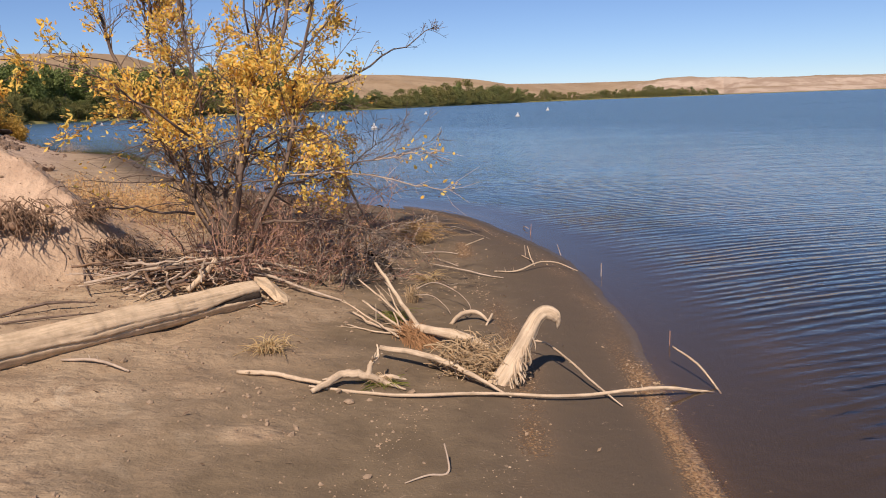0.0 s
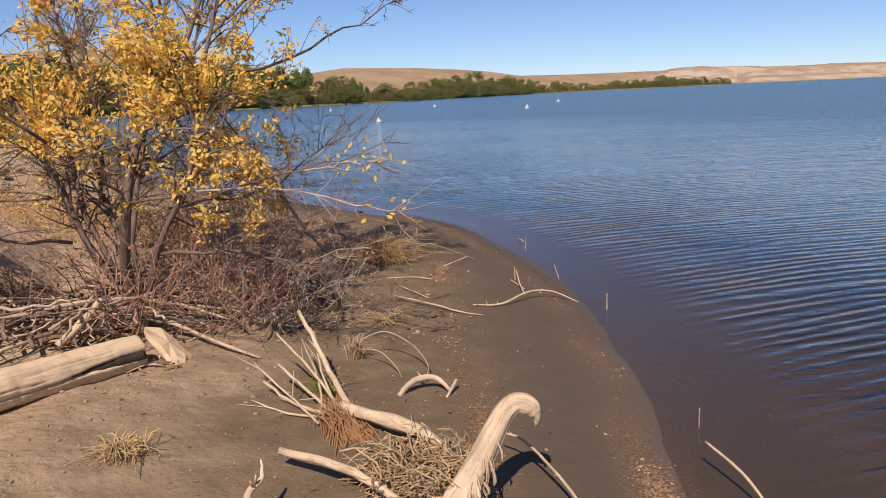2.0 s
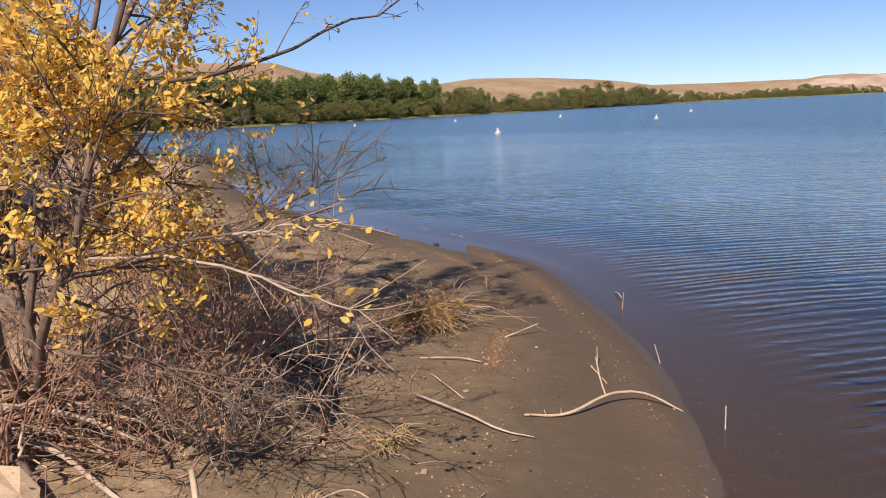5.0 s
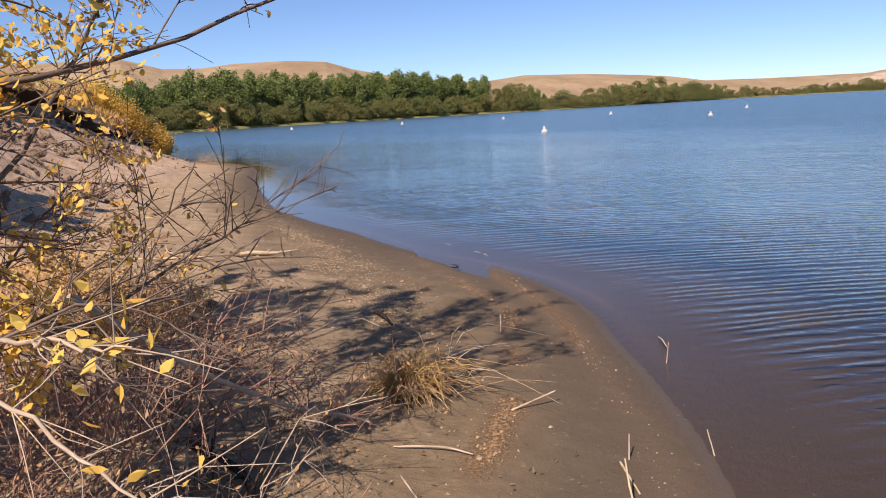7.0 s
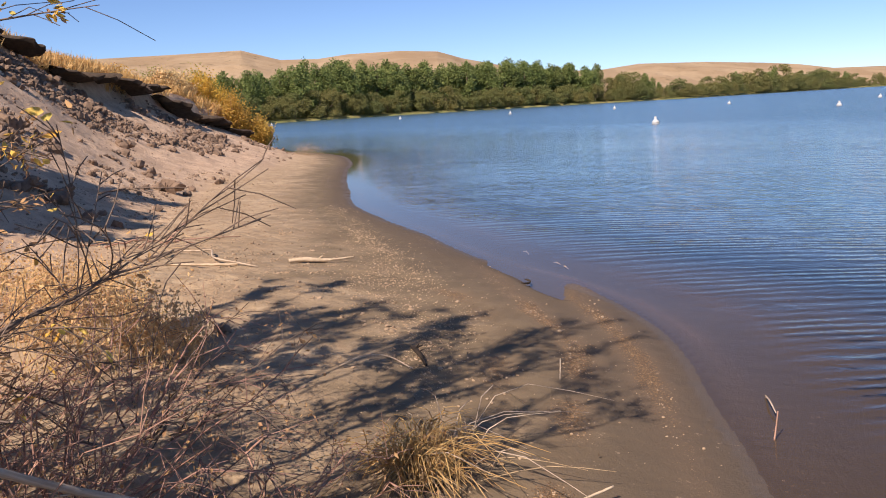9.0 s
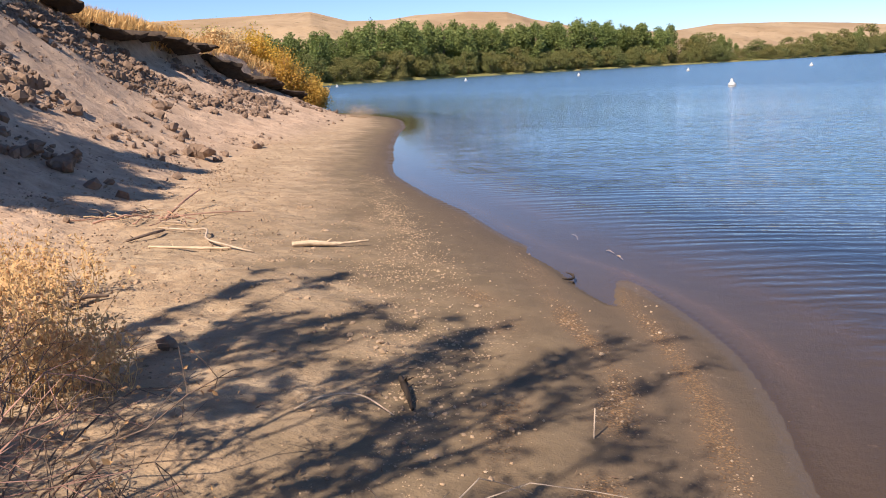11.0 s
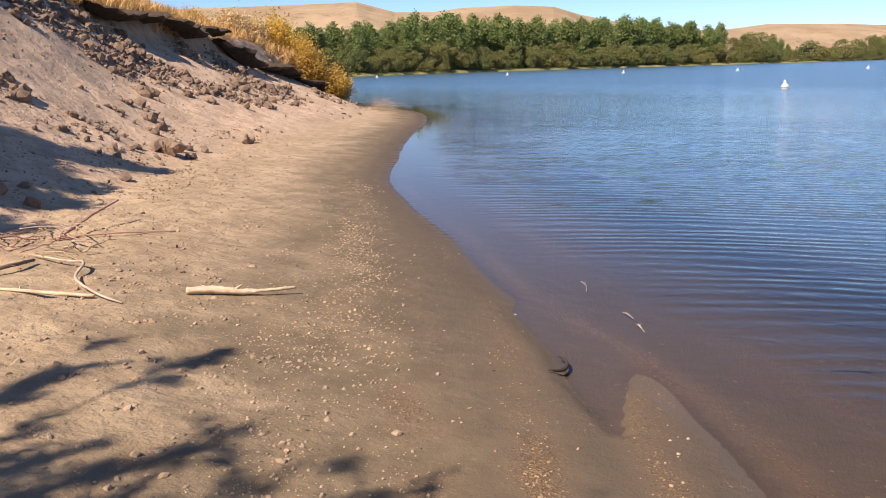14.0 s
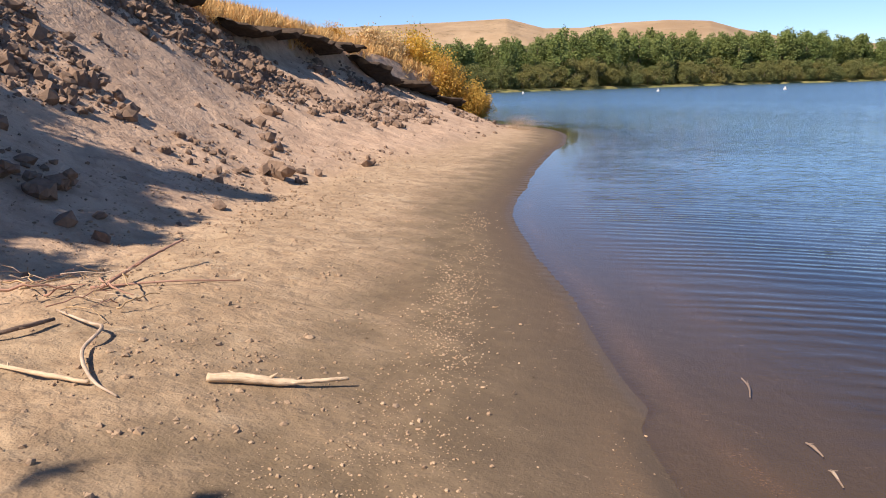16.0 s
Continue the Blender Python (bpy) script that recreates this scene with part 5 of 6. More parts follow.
stick("driftwood_stick", "pale stick lying on the dry sand", [(-4.75, 13.0, 0.015), (-4.32, 13.13, 0.03), (-4.05, 13.2, 0.02)], [0.009, 0.013, 0.010], DRIFT, 624, 1, 7)
stick("crooked_stick", "crooked pale stick on the dry sand", [(-5.35, 13.72, 0.02), (-4.92, 13.68, 0.04), (-4.66, 13.62, 0.06), (-4.47, 13.40, 0.05), (-4.06, 13.22, 0.03), (-3.83, 13.21, 0.01)], [0.007, 0.009, 0.010, 0.010, 0.009, 0.005], PALE_TWIG, 625, 2, 7, 22)
stick("dark_stick", "dark stick on the dry sand", [(-5.1, 13.1, 0.02), (-5.05, 13.4, 0.05), (-5.15, 13.6, 0.03)], [0.012, 0.014, 0.01], BARK, 626, 2, 6)
stick("long_thin_stick", "long thin brown stick on the dry sand", [(-5.75, 14.15, 0.03), (-5.5, 14.6, 0.03), (-5.27, 15.02, 0.01)], [0.009, 0.007, 0.005], TWIG, 627, 0, 6)
stick("long_thin_stick", "brown stick propped on the twig pile", [(-5.70, 14.2, 0.02), (-5.85, 14.65, 0.13), (-5.98, 15.05, 0.2)], [0.013, 0.012, 0.009], TWIG, 628, 1, 6)
stick("black_hook_stick", "small black curved stick in the shallows", [(-1.44, 14.00, 0.034), (-1.38, 13.95, 0.036), (-1.345, 13.87, 0.036), (-1.345, 13.79, 0.030), (-1.385, 13.72, 0.012)], [0.004, 0.009, 0.010, 0.009, 0.004], DARKWOOD, 629, 0, 7)


stick("dark_stick", "dark root lying on the dry sand", [(-3.25, 5.95, 0.02), (-3.0, 6.15, 0.06), (-2.75, 6.3, 0.03)], [0.010, 0.011, 0.006], BARK, 643, 2, 6)
stick("dark_stick", "thin dark stick on the dry sand", [(-3.2, 5.75, 0.01), (-2.95, 5.85, 0.02), (-2.6, 6.1, 0.01)], [0.007, 0.008, 0.004], BARK, 644, 1, 5)


stick("thin_stick", "thin pale stem lying on the shaded sand", [(-1.6, 10.64, 0.02), (-1.53, 10.77, 0.05), (-1.40, 10.86, 0.05), (-1.23, 10.84, 0.01)], [0.004, 0.005, 0.004, 0.003], PALE_TWIG, 650, 1, 6)
stick("dark_stick", "short dark rotten stick with bark on the sand", [(-1.40, 11.22, 0.015), (-1.30, 11.08, 0.035), (-1.18, 10.92, 0.015)], [0.010, 0.017, 0.008], DARKWOOD, 651, 3, 8)
stick("dark_stick", "dark root stub on the dry sand", [(-3.80, 11.36, 0.02), (-3.80, 11.48, 0.06), (-3.72, 11.62, 0.02)], [0.016, 0.020, 0.008], BARK, 652, 3, 8)
stick("thin_stick", "thin pale twig stuck upright in damp sand", [(-0.42, 11.08, 0.0), (-0.425, 11.12, 0.12)], [0.004, 0.003], PALE_TWIG, 653, 1, 5)
stick("sunken_twig", "pale forked twig in the shallow water", [(-1.93, 15.77, 0.01), (-1.84, 15.62, 0.02), (-1.79, 15.49, 0.01)], [0.004, 0.006, 0.003], PALE_TWIG, 654, 2, 6)
stick("sunken_twig", "pale forked twig in the shallow water", [(-1.41, 15.09, 0.012), (-1.36, 15.03, 0.022), (-1.31, 14.98, 0.012)], [0.004, 0.007, 0.003], PALE_TWIG, 655, 2, 6)
stick("sunken_twig", "pale forked twig in the shallow water", [(-1.25, 14.86, 0.012), (-1.22, 14.79, 0.028), (-1.17, 14.72, 0.012)], [0.004, 0.007, 0.003], PALE_TWIG, 656, 2, 6)
stick("thin_stick", "peg-like twig standing in shallow water", [(0.68, 11.30, 0.02), (0.70, 11.14, 0.05), (0.73, 10.98, 0.04)], [0.003, 0.005, 0.003], PALE_TWIG, 657, 2, 5)
stone = Shape(658)
stone.lump((0, 0, 0), 0.06, 0.2, 0.7)
tagged(part("stone", stone.mesh("stone", CLOD, False), at=pose(-2.66, 11.02, ground_z(-2.66, 11.02) + 0.02)), "fist-sized brown stone half sunk in sand", "stone")


def twig_pile(at, count, spread, reach, seed, label, materials, height=0.16, axis_turn=0.3, thick=0.011):
    pile = thing("stick_pile", label, "stick pile")
    rng = np.random.default_rng(seed)
    for k in range(count):
        s = Shape(seed + 1 + k)
        c = np.array([at[0] + rng.normal() * spread[0], at[1] + rng.normal() * spread[1]])
        a = axis_turn + rng.normal() * 0.95
        l = reach * rng.uniform(0.35, 1.0)
        h = rng.uniform(0.01, height)
        d = np.array([math.cos(a), math.sin(a)])
        pts = on_ground([(*(c - d * l / 2), max(0.01, h + rng.normal() * 0.03)), (*(c + rng.normal(size=2) * 0.03), h + 0.015), (*(c + d * l / 2), max(0.006, h + rng.normal() * 0.04))])
        r = thick * (0.25 + 1.1 * rng.random() ** 2)
        s.tube(wobble(curve(pts, 9), rng, 0.009), [r, r * 0.9, r * 0.4], 5, 0.15)
        part("stick", s.mesh("stick", materials[k % len(materials)]), pile)


twig_pile((-2.15, 6.95), 130, (0.42, 0.17), 0.90, 3700, "heap of bleached and brown sticks by the bank", [PALE_TWIG, BARK, DARKROOT, PALE_TWIG, TWIG, BARK, DRIFT], 0.20, 0.2, 0.012)
twig_pile((-1.75, 7.30), 60, (0.32, 0.18), 0.6, 3860, "heap of dark twigs under the tree", [BARK, TWIG, DARKWOOD, PALE_TWIG], 0.22, 0.2, 0.008)
twig_pile((-5.85, 14.05), 26, (0.28, 0.16), 0.7, 820, "small heap of brown twigs on dry sand", [TWIG, ROOT, PALE_TWIG], 0.10, 0.25, 0.008)
twig_pile((-0.80, 7.45), 22, (0.22, 0.14), 0.45, 860, "scattered dry twigs on the damp sand", [PALE_TWIG, TWIG], 0.05, 0.4, 0.005)
stick("driftwood_branch", "long pale stick lying over the heap", [(-2.10, 6.88, 0.16), (-1.69, 6.90, 0.10), (-1.35, 6.75, 0.04), (-1.06, 6.60, 0.01)], [0.012, 0.013, 0.012, 0.006], PALE_TWIG, 640, 2, 6, 16)
stick("driftwood_branch", "thick pale stick leaning in the heap", [(-2.20, 6.62, 0.05), (-2.10, 6.72, 0.16), (-2.02, 6.80, 0.25)], [0.022, 0.022, 0.018], DRIFT, 641, 1, 7)
stick("driftwood_branch", "long pale stick lying along the heap", [(-2.95, 6.60, 0.10), (-2.2, 6.98, 0.2), (-1.75, 7.1, 0.17), (-1.35, 7.08, 0.08)], [0.010, 0.014, 0.013, 0.008], PALE_TWIG, 642, 2, 6, 16)


def root_mass(at, size, seed):
    s = Shape(seed)
    rng = s.rng
    g = ground_z(*at)
    for _ in range(170):
        a = rng.uniform(0, 6.28)
        top = np.array([at[0] + rng.normal() * 0.4 * size, at[1] + rng.normal() * 0.3 * size, g + size * rng.uniform(0.15, 0.7)])
        end = top + np.array([0.3 * size * math.cos(a) + 0.1, 0.3 * size * math.sin(a) - 0.1, -size * rng.uniform(0.1, 0.6)])
        end[2] = max(end[2], ground_z(end[0], end[1]) - 0.01)
        s.tube(curve([top, (top + end) / 2 + rng.normal(size=3) * 0.03, end], 5), [0.006, 0.004, 0.002], 3, cap=False)
    clump = Shape(seed + 40)
    for _ in range(26):
        clump.lump((at[0] + rng.normal() * 0.3 * size, at[1] + rng.normal() * 0.25 * size, g + rng.uniform(0, 0.45) * size), 0.13 * size * rng.uniform(0.5, 1.2))
    mass = thing("root_mass", "matted brown roots hanging from the sand bank", "roots", "root mats on the bank")
    part("root_fringe", s.mesh("root_fringe", DARKROOT), mass)
    tagged(part("earth_core", clump.mesh("earth_core", DARKROOT), mass, "dark earth held by the roots"), kind="stuff")
    return mass


for i, (x, y, z) in enumerate([(-3.05, 7.42, 0.34), (-2.75, 7.45, 0.28), (-3.74, 7.25, 0.38), (-3.32, 7.66, 0.20)]):
    root_mass((x, y), z, 900 + i)


def grass_tuft(at, radius, height, count, seed, label, flop=0.5, toward=(0.0, 0.0), material=None):
    s = Shape(seed)
    rng = s.rng
    g = ground_z(*at)
    for _ in range(count):
        a = rng.uniform(0, 6.28)
        foot = np.array([at[0] + radius * 0.28 * rng.normal(), at[1] + radius * 0.28 * rng.normal(), g - 0.01])
        h = height * rng.uniform(0.35, 1.0)
        out = radius * rng.uniform(0.5, 1.5)
        d = np.array([math.cos(a) + toward[0] + 0.25 * rng.normal(), math.sin(a) + toward[1] + 0.25 * rng.normal(), 0])
        tip = foot + d * out + np.array([0, 0, h * (1 - flop * rng.random())])
        tip[2] = max(tip[2], g + 0.015)
        s.tube(curve([foot, foot + d * out * 0.35 + np.array([0, 0, h * 0.85]), tip], 6), [0.0034, 0.0028, 0.0014], 3, cap=False)
    tuft = thing("grass_tuft", label, "grass tuft", "dry grass tufts")
    part("stalk_clump", s.mesh("stalk_clump", material or STRAW), tuft)
    low = Shape(seed + 7)
    for _ in range(count // 3):
        a, out = rng.uniform(0, 6.28), radius * rng.uniform(0.4, 1.3)
        foot = np.array([at[0] + radius * 0.3 * rng.normal(), at[1] + radius * 0.3 * rng.normal(), g])
        d = np.array([math.cos(a) + toward[0], math.sin(a) + toward[1], 0])
        low.tube(curve([foot, foot + d * out * 0.5 + np.array([0, 0, 0.05]), foot + d * out + np.array([0, 0, 0.012])], 5), [0.003, 0.0025, 0.0012], 3, cap=False)
    part("flattened_thatch", low.mesh("flattened_thatch", ROOT), tuft, "brown flattened thatch at the foot")
    return tuft


grass_tuft((-0.68, 9.60), 0.23, 0.27, 240, 940, "dry golden-brown grass tuft on the sand", 0.95, (0.15, -0.1), material=GRASS)
grass_tuft((-0.66, 9.62), 0.15, 0.18, 120, 939, "matted brown heart of the grass tuft", 0.9, material=ROOT)
grass_tuft((-0.62, 9.70), 0.36, 0.36, 18, 941, "long bleached grass stalks arching from the tuft", 0.8, (0.5, 0.1), PALE_TWIG)
grass_tuft((-1.33, 5.34), 0.11, 0.11, 90, 942, "small flattened tuft of pale dry grass", 0.8)
grass_tuft((-0.45, 7.55), 0.16, 0.10, 50, 943, "small tuft of dry grass and twigs", 0.9)
grass_tuft((-0.62, 6.15), 0.10, 0.10, 40, 944, "small green and straw tuft behind the roots", 0.6, material=GREEN_LEAF)
grass_tuft((-0.62, 4.88), 0.10, 0.05, 60, 945, "flattened green weed under the branch", 0.9, material=GREEN_LEAF)
grass_tuft((-0.55, 6.72), 0.07, 0.16, 70, 946, "clump of dry brown leaves and stalks on damp sand", 0.4, (0.2, 0.2), ROOT)
stick("arching_stem", "thin dry stem arching from the leaf clump", [(-0.52, 6.74, 0.10), (-0.38, 6.78, 0.15), (-0.22, 6.66, 0.12), (-0.12, 6.45, 0.06), (-0.16, 6.28, 0.01)], [0.004, 0.004, 0.0035, 0.002], PALE_TWIG, 631, 2, 5, 18)
stick("arching_stem", "thin dry stem arching from the leaf clump", [(-0.54, 6.70, 0.06), (-0.40, 6.60, 0.09), (-0.30, 6.48, 0.05), (-0.26, 6.40, 0.01)], [0.003, 0.0035, 0.003, 0.002], PALE_TWIG, 632, 2, 5, 14)


def dry_weed(at, radius, height, seed):
    """A low withered weed: many fine stems with small seed heads and leaves."""
    s = Shape(seed)
    rng = s.rng
    ends = []
    for _ in range(80):
        a, r = rng.uniform(0, 6.28), radius * math.sqrt(rng.random())
        x, y = at[0] + r * math.cos(a), at[1] + r * math.sin(a)
        foot = np.array([x, y, ground_z(x, y) - 0.01])
        tip = foot + np.array([0.22 * rng.normal(), 0.22 * rng.normal(), 1.0]) * height * rng.uniform(0.4, 1.0)
        p = curve([foot, (foot + tip) / 2 + rng.normal(size=3) * 0.02, tip], 5)
        s.tube(p, [0.0028, 0.0014], 3, cap=False)
        ends += [p[2], p[3], p[4], (p[3] + p[4]) / 2, (p[2] + p[3]) / 2]
    weed = thing("dry_weed", "low withered straw-coloured weed on the bank foot", "weed", "dry weeds")
    part("stalk_clump", s.mesh("stalk_clump", STRAW), weed)
    q = np.repeat(np.array(ends), 3, 0)
    v, f = cards(q + rng.normal(size=q.shape) * 0.022, 0.036, 0.008, rng, up=0.2, facing=1.0 * np.array(SUN_TO))
    part("foliage", make_mesh("foliage", v, f, WEED_LEAF, False), weed, "curled straw and rust leaves")


WEED_LEAF = leaf_material("withered_weed_leaves", [(0.58, 0.35, 0.16), (0.68, 0.46, 0.21), (0.50, 0.27, 0.13), (0.6, 0.4, 0.2)], 0.3, 0.4)
for i, (x, y, r, h) in enumerate([(-3.0, 10.2, 0.42, 0.50), (-3.55, 10.7, 0.45, 0.50), (-4.15, 10.6, 0.45, 0.50), (-4.2, 11.5, 0.40, 0.40), (-4.8, 11.3, 0.4, 0.45), (-2.6, 10.4, 0.25, 0.35)]):
    dry_weed((x, y), r, h, 2300 + i)


# ---- pebbles and clods ----


def scatter_lumps(points, sizes, rng, rough=0.25, squash=0.65):
    """Many small stones of 20 faces in one pair of arrays."""
    s = Shape(0)
    s.lump((0, 0, 0), 1.0, 0, 1.0)
    base, f = s.v[0], np.array(s.f)
    n = len(points)
    v = np.repeat(base[None], n, 0) * (1 + rough * rng.uniform(-1, 1, (n, 12, 1)))
    v = v * np.stack([np.ones(n), rng.uniform(0.6, 1, n), squash * rng.uniform(0.7, 1.2, n)], 1)[:, None]
    a = rng.uniform(0, 6.28, n)
    c, si = np.cos(a)[:, None], np.sin(a)[:, None]
    x, y = v[..., 0] * c - v[..., 1] * si, v[..., 0] * si + v[..., 1] * c
    v = np.stack([x, y, v[..., 2]], -1) * np.asarray(sizes)[:, None, None] + np.asarray(points)[:, None]
    return v.reshape(-1, 3), (f[None] + 12 * np.arange(n)[:, None, None]).reshape(-1, 3)


def shell_bands(x, y, d):
    """Strips of pale shell bits and pebbles higher up the beach."""
    ragged = 0.07 * fbm(x, y, 1.1, 3, 71)
    a = np.interp(y, [2, 3.7, 4.3, 6.75, 7.5, 9, 11.4, 12.2, 13.2, 14.9, 18, 24, 30], [1.5, 1.42, 1.34, 1.0, 1.02, 1.3, 1.68, 1.78, 1.55, 1.0, 0.5, 0.45, 0.5])
    g = np.exp(-(((d - a - ragged) / np.interp(y, [7, 11, 13, 18], [0.085, 0.20, 0.26, 0.14])) ** 2)) * np.interp(y, [7.6, 8.6, 10, 11], [1.0, 0.1, 0.1, 1.0])
    b = np.interp(y, [3, 3.9, 4.4, 6, 8], [1.0, 0.90, 0.78, 0.82, 0.9])
    g = g + 0.6 * np.exp(-(((d - b - ragged) / 0.08) ** 2)) * step(y, 7.0, 5.6)
    c = np.interp(y, [11, 12, 13.2, 14.5], [1.5, 1.40, 1.22, 0.9])
    g = g + 0.5 * np.exp(-(((d - c - ragged) / 0.10) ** 2)) * step(y, 11, 12)
    return g * (0.25 + 0.75 * step(fbm(x, y, 1.7, 3, 72), -0.35, 0.25))


def build_pebbles():
    rng = np.random.default_rng(77)
    x, y = rng.uniform(-6.5, 1.3, 330000), rng.uniform(2.4, 20, 330000)
    z, d, e = land(x, y)
    dense = 1.1 * np.clip(gravel_bands(x, y, d) - 0.08, 0, 1) ** 1.3 * (0.2 + 0.8 * step(fbm(x, y, 2.3, 3, 73), -0.3, 0.3)) + np.interp(y, [9, 11], [0.45, 1.0]) * shell_bands(x, y, d) + 0.005 * step(d, -0.2, 0.1) * step(e, 0.5, -0.2)
    keep = rng.random(len(x)) < dense * np.interp(y, [2, 10, 19], [1.0, 0.8, 0.5])
    x, y, z = x[keep], y[keep], z[keep]
    size = (rng.gamma(1.2, 0.0016, len(x)) + 0.0012) * np.interp(y, [8, 11], [1.0, 1.35])
    v, f = scatter_lumps(np.stack([x, y, z + size * 0.2], 1), size, rng)
    me = make_mesh("pebbles", v, f, STONE, False)
    tagged(new("pebbles", me), "scattered tan pebbles and shell bits on the sand", "pebbles", kind="stuff")


def build_clods():
    rng = np.random.default_rng(78)
    x, y = rng.uniform(-24, -3.5, 170000), rng.uniform(10, 37, 170000)
    z, d, e = land(x, y)
    s = scarp_at(y)
    heap = step(fbm(x, y, 0.55, 4, 90, 0.6), -0.15, 0.35)
    field = step(e, -0.3, 0.6) * step(e, s + 0.4, s - 0.3) * (0.05 + 0.95 * heap) * (0.12 + 0.88 * step(e, 0.9, 3.0))
    keep = rng.random(len(x)) < field * 0.8
    x, y, z, heap = x[keep], y[keep], z[keep], heap[keep]
    size = 0.008 + rng.gamma(0.8, 0.022, len(x)) * (0.6 + 0.7 * heap)
    v, f = scatter_lumps(np.stack([x, y, z + size * 0.22], 1), np.minimum(size, 0.13), rng, 0.42, 0.85)
    tagged(new("earth_crumbs", make_mesh("earth_crumbs", v, f, CLOD, False)), "crumbled dry earth lumps strewn over the bank", "earth lumps", kind="stuff")
    # the larger clods
    spots = [(-9.60, 19.03, 0.24), (-10.5, 21.85, 0.13), (-9.35, 19.3, 0.10), (-9.85, 19.15, 0.10), (-9.75, 19.45, 0.09)]
    px, py = rng.uniform(-21, -7, 4000), rng.uniform(14, 34, 4000)
    pe = land(px, py)[2]
    good = (pe > 0.8) & (pe < scarp_at(py) - 0.1) & (fbm(px, py, 0.55, 4, 90, 0.6) > 0.0)
    spots += [(x, y, 0.055 + 0.13 * rng.random() ** 2.2) for x, y in zip(px[good][:275], py[good][:275])]
    for k, (px, py, size) in enumerate(spots):
        c = Shape(1000 + k)
        g = ground_z(px, py)
        c.lump((0, 0, 0), size, 0.36, 0.85)
        for _ in range(5):
            q = c.rng.normal(size=3) * 0.55 * size
            c.lump((q[0], q[1], abs(q[2]) * 0.4), size * c.rng.uniform(0.3, 0.6), 0.38, 0.85)
        tagged(part("earth_clod", c.mesh("earth_clod", CLOD, False), at=pose(px, py, g + 0.3 * size, 0, 0, 40 * k)), "angular clod of dry brown earth on the bank", "clod", "earth clods on the bank")


def build_sand_lumps():
    """Loose crumbs of dry sand, thrown up by feet and by the bank."""
    rng = np.random.default_rng(79)
    x, y = rng.uniform(-12, 0.6, 130000), rng.uniform(2.4, 24, 130000)
    z, d, e = land(x, y)
    field = step(d, 0.9, 1.9) * step(e, 2.0, 0.5) * (0.10 + 0.9 * step(fbm(x, y, 1.1, 5, 101, 0.7), -0.05, 0.35)) * (1 + step(np.abs(e), 1.2, 0.2)) * np.interp(y, [8, 12, 22], [0.85, 0.9, 0.5])
    keep = rng.random(len(x)) < field
    x, y, z = x[keep], y[keep], z[keep]
    size = 0.003 + rng.gamma(1.1, 0.0045, len(x)) * np.interp(y, [9, 13], [0.9, 1.1])
    v, f = scatter_lumps(np.stack([x, y, z + size * 0.1], 1), np.minimum(size, 0.026), rng, 0.4, 0.7)
    tagged(new("sand_lumps", make_mesh("sand_lumps", v, f, LUMP, False)), "loose lumps of dry sand on the beach", "sand lumps", kind="stuff")


def build_litter():
    """Bits of bark, dead leaves and twig ends."""
    rng = np.random.default_rng(80)
    x, y = rng.uniform(-9, 0.8, 16000), rng.uniform(2.4, 22, 16000)
    z, d, e = land(x, y)
    near = np.exp(-((x + 1.6) ** 2 + (y - 7.8) ** 2) / 5.0)
    keep = rng.random(len(x)) < step(d, 0.35, 0.8) * step(e, 2.5, 1.0) * (0.06 + 0.5 * near + 0.14 * step(fbm(x, y, 1.0, 3, 111), 0.1, 0.5))
    q = np.stack([x, y, z + 0.006], 1)[keep]
    way = rng.normal(size=q.shape) * np.array([1, 1, 0.12])
    v, f = cards(q, 0.035, 0.006, rng, along=way)
    v[:, 2] = np.maximum(v[:, 2], np.repeat(q[:, 2], 4) - 0.002)
    tagged(new("litter", make_mesh("litter", v, f, LITTER, False)), "dead leaves and bark crumbs strewn over the sand", "litter", kind="stuff")


LUMP = plain_material("dry_sand_lump", (0.33, 0.235, 0.152), 0.3, 22, 0.95, 0.5)
LITTER = leaf_material("dead_leaf_litter", [(0.10, 0.065, 0.04), (0.2, 0.13, 0.08), (0.34, 0.24, 0.14), (0.1, 0.07, 0.04)], 0.1, 0.0)
build_pebbles()
build_sand_lumps()
build_litter()
build_clods()


# ---- top of the bank: sod ledge, grass, shrubs ----
def toe_frame(y):
    """A point of the toe and the way inland, for a value of y."""
    t = np.interp(y, TOE[:, 1], np.arange(len(TOE)))
    i = int(min(max(t, 1), len(TOE) - 3))
    p = TOE[i] + (TOE[i + 1] - TOE[i]) * (t - i)
    g = TOE[i + 1] - TOE[i]
    g = g / np.linalg.norm(g)
    return p, np.array([-g[1], g[0]])


SOD = plain_material("dark_root_bound_sod", (0.075, 0.054, 0.038), 0.5, 9, 0.95, 0.9)


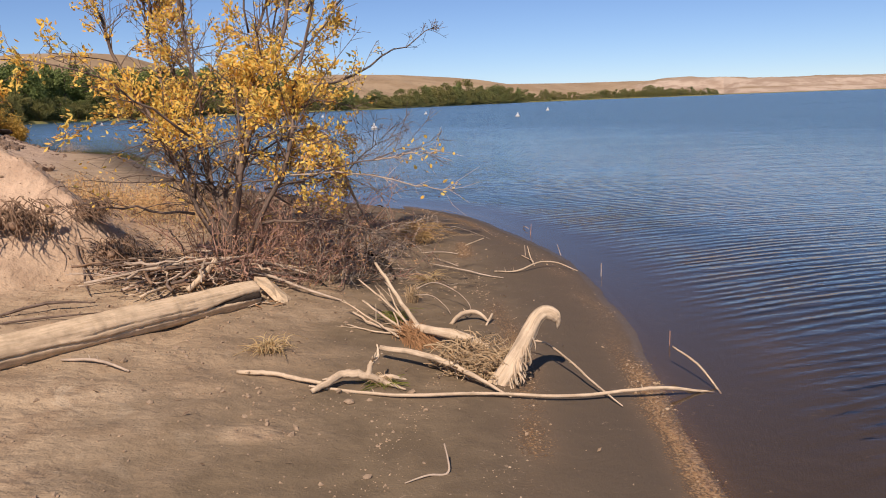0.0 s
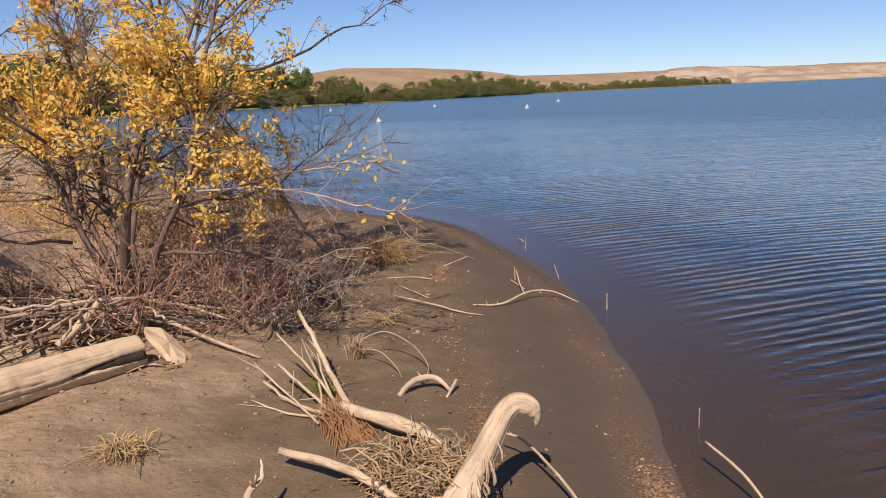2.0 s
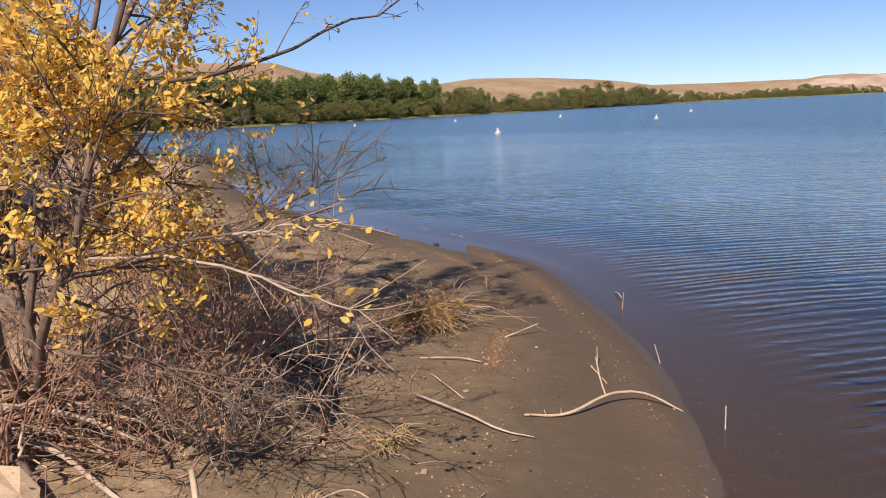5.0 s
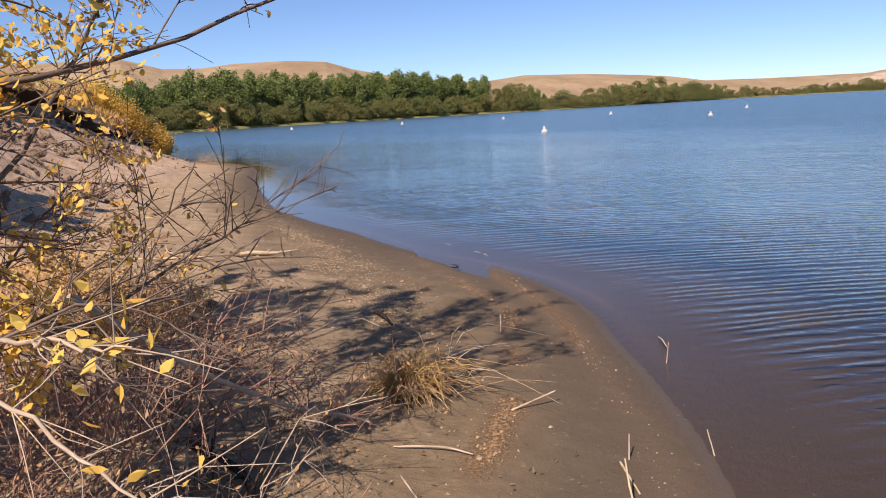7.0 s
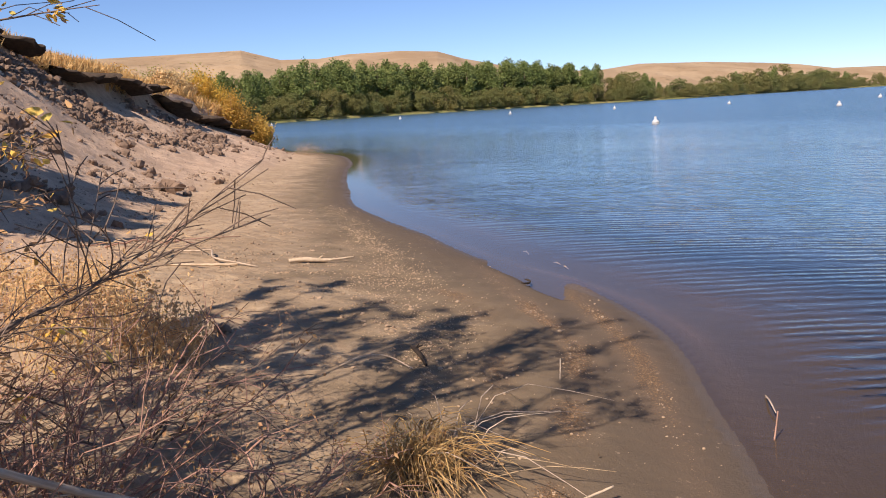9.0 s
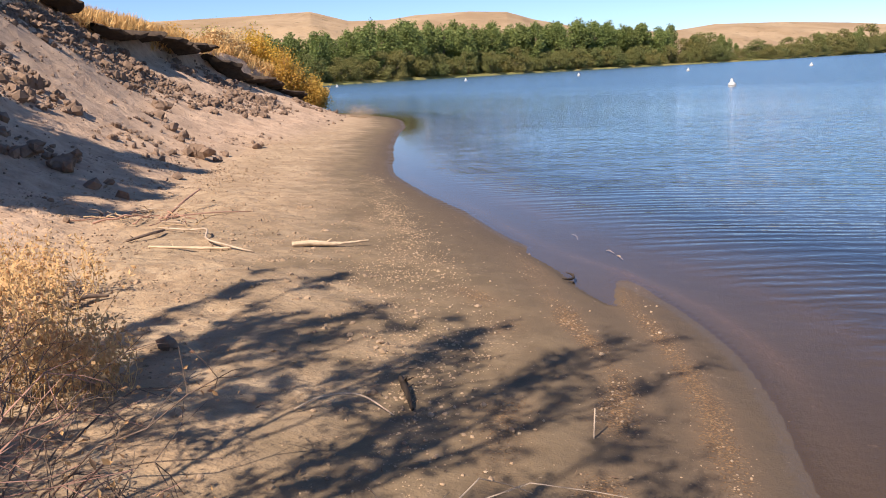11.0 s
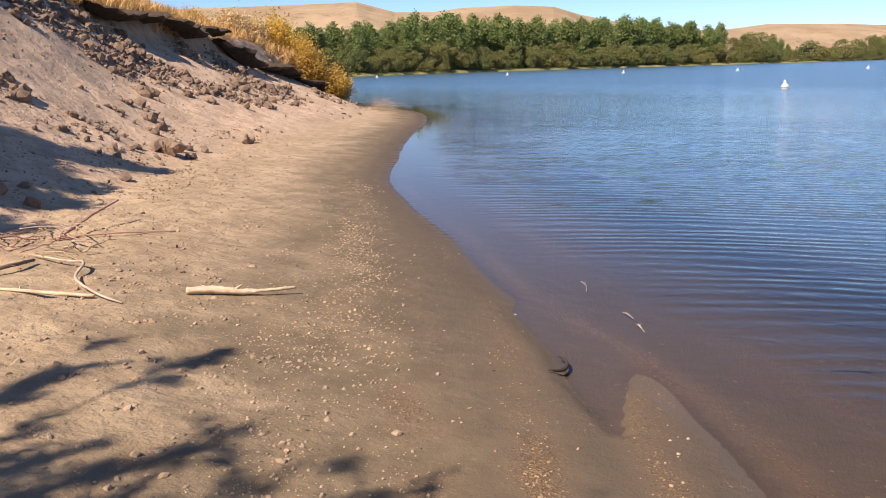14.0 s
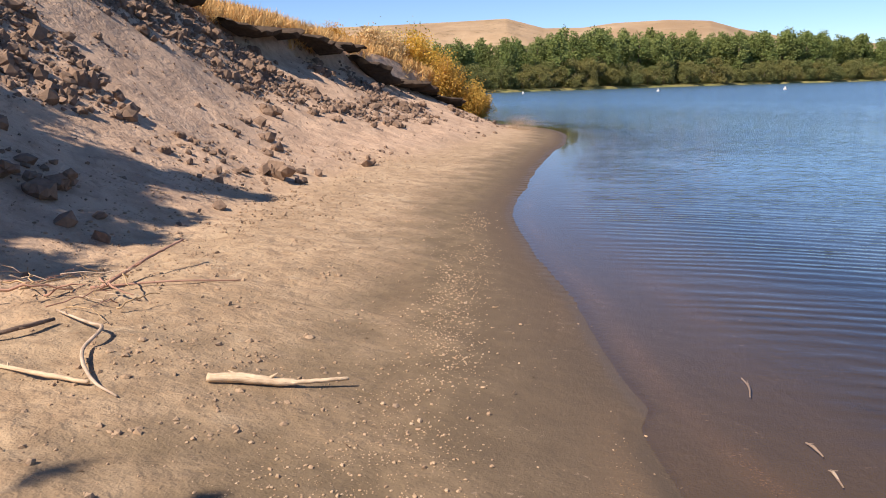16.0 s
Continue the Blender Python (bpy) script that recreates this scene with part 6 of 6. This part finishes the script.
def build_sod(y0, y1, seed):
    """One broken piece of the overhanging sod edge."""
    rng = np.random.default_rng(seed)
    n = max(5, int((y1 - y0) / 0.08))
    rings = []
    for k, y in enumerate(np.linspace(y0, y1, n)):
        p, inl = toe_frame(y)
        rag = fbm(np.array([y]), np.array([0.0]), 1.1, 4, 43, 0.65)[0]
        end = min(1, 4 * k / n, 4 * (n - 1 - k) / n)
        s = float(scarp_at(y)) + 0.30 * rag
        over = (0.28 + 0.25 * rng.random() + 0.20 * rag) * end
        back = p + inl * (s + 0.55)
        zt = ground_z(*back)
        front = p + inl * (s - over)
        mid = p + inl * (s + 0.25)
        thick = (0.04 + 0.10 * rng.random()) * (0.2 + 0.8 * end)
        zf = zt - 0.12 + 0.06 * rng.random()
        rings += [(*back, zt - 0.02), (*mid, zt - 0.01), (*(front + inl * 0.06), zf + 0.01), (*front, zf - 0.03), (*(front + inl * 0.06), zf - thick), (*(front + inl * (over + 0.25)), zf - thick - 0.03)]
    f = [(6 * i + j, 6 * i + j + 1, 6 * i + j + 7, 6 * i + j + 6) for i in range(n - 1) for j in range(5)]
    tagged(new("sod_ledge", make_mesh("sod_ledge", rings, f, SOD, False)), "overhanging broken piece of dark root-bound sod", "ledge", kind="structure")


rng = np.random.default_rng(46)
y = 25.5
while y < 37.6:
    long = rng.uniform(0.6, 1.9)
    build_sod(y, y + long, int(100 * y))
    y += long + rng.uniform(-0.1, 0.25)
for y in (20.6, 22.4, 23.6):
    build_sod(y, y + rng.uniform(0.7, 1.2), int(100 * y))


def build_bank_grass():
    rng = np.random.default_rng(60)
    tx, ty = rng.uniform(-30, -11, 16000), rng.uniform(18, 41, 16000)
    z, d, e = land(tx, ty)
    s = scarp_at(ty)
    keep = (e > s + 0.1) & (e < s + 6) & (rng.random(len(tx)) < 0.25 + 0.75 * step(fbm(tx, ty, 0.4, 3, 95), -0.2, 0.3)) & (ty > 15)
    tx, ty, z = tx[keep], ty[keep], z[keep]
    m = 22
    root = np.repeat(np.stack([tx, ty, z], 1), m, 0) + np.concatenate([rng.normal(size=(len(tx) * m, 2)) * 0.10, np.zeros((len(tx) * m, 1))], 1)
    v, f = cards(root, 0.40, 0.013, rng, along=np.tile([[0.1, 0.05, 1.4]], (len(root), 1)))
    tagged(new("dry_grass", make_mesh("dry_grass", v, f, GRASS, False)), "tall golden-yellow dry grass along the bank top", "grass", kind="stuff")


build_bank_grass()


def shrub(at, radius, height, seed, material, label, leaf=0.085, count=9000, name="shrub"):
    rng = np.random.default_rng(seed)
    g = ground_z(*at)
    bush = thing(name, label, "bush", "shrubs on the bank", at=pose(at[0], at[1], g))
    s = Shape(seed)
    pts, ways = [], []
    for k in range(46):
        a, lean = rng.uniform(0, 6.28), math.sqrt(rng.random()) * 1.0
        tip = np.array([radius * lean * math.cos(a), radius * lean * math.sin(a), height * rng.uniform(0.45, 1.0) * math.sqrt(1.05 - 0.8 * lean * lean)])
        p = curve([(0.12 * math.cos(a), 0.12 * math.sin(a), -0.05), tip * np.array([0.6, 0.6, 0.55]), tip], 7)
        s.tube(wobble(p, rng, 0.02), [0.012, 0.004], 3, cap=False)
        m = count // 46
        t = rng.uniform(1.2, 6, m)
        i = np.minimum(t.astype(int), 5)
        q = p[i] + (p[i + 1] - p[i]) * (t - i)[:, None]
        pts.append(q + rng.normal(size=(m, 3)) * 0.16 * radius)
    part("branchwork", s.mesh("branchwork", TWIG), bush)
    q = np.vstack(pts)
    q[:, 2] = np.clip(q[:, 2], 0.02, None)
    v, f = cards(q, leaf, leaf * 0.36, rng, up=0.35)
    part("foliage", make_mesh("foliage", v, f, material, False), bush)


O = "autumn-orange shrub on the bank edge"
G = "yellow-green shrub on the bank top"
for i, (x, y, r, h, m, label) in enumerate([(-19.0, 36.3, 0.7, 1.5, ORANGE_LEAF, O), (-19.7, 35.7, 0.9, 1.9, ORANGE_LEAF, O), (-20.9, 35.6, 1.0, 1.7, YELLOW_LEAF, "golden-yellow shrub on the bank edge"), (-21.6, 36.8, 1.1, 2.0, YELLOW_LEAF, "golden-yellow shrub on the bank edge"),
                                             (-21.0, 34.0, 0.8, 1.2, STRAW, "straw-coloured shrub on the bank top"), (-22.6, 37.4, 1.3, 2.6, GREEN_LEAF, G), (-23.8, 36.4, 1.2, 1.8, GREEN_LEAF, G), (-19.6, 37.4, 0.7, 1.3, ORANGE_LEAF, O),
                                             (-20.2, 32.4, 0.6, 0.9, STRAW, "straw-coloured shrub on the bank top"), (-24.5, 34.6, 0.9, 1.3, ORANGE_LEAF, O)]):
    shrub((x, y), r, h, 1100 + i, m, label, count=6500)
grass_tuft((-16.2, 35.0), 0.5, 0.5, 70, 1190, "bleached reeds fallen at the spit", 0.6, (0.6, 0.0), PALE_TWIG)
grass_tuft((-15.6, 34.6), 0.4, 0.35, 50, 1191, "bleached reeds fallen at the spit", 0.7, (0.6, 0.0), PALE_TWIG)


def bank_tree(at, height, seed):
    """A tree on the bank beside the path, whose shade lies on the slope."""
    rng = np.random.default_rng(seed)
    g = ground_z(*at)
    tree = thing("bank_tree", "golden-leaved tree on the bank throwing shade on the slope", "tree", at=pose(at[0], at[1], g))
    s, leaves = Shape(seed), []
    for k in range(5):
        a = k * 1.26 + rng.uniform(-0.3, 0.3)
        r = rng.uniform(0.5, 1.3)
        path = wobble(curve([(0, 0, -0.1), (0.25 * r * math.cos(a), 0.25 * r * math.sin(a), 0.35 * height), (r * math.cos(a), r * math.sin(a), height * rng.uniform(0.75, 1))], 14), rng, 0.03)
        grow(s, leaves, rng, path, 0.07, 0.01, 0, lambda p: 1.0, 0.6, 30)
    part("branchwork", s.mesh("branchwork", BARK), tree)
    q = np.array([l[0] for l in leaves])
    q = np.repeat(q, 24, 0) + rng.normal(size=(24 * len(q), 3)) * 0.11
    v, f = cards(q, 0.12, 0.038, rng, droop=0.2)
    part("foliage", make_mesh("foliage", v, f, GOLD_LEAF, False), tree)


bank_tree((-10.0, 12.0), 4.0, 1201)
bank_tree((-9.2, 10.9), 4.2, 1202)
bank_tree((-8.5, 9.9), 4.0, 1203)
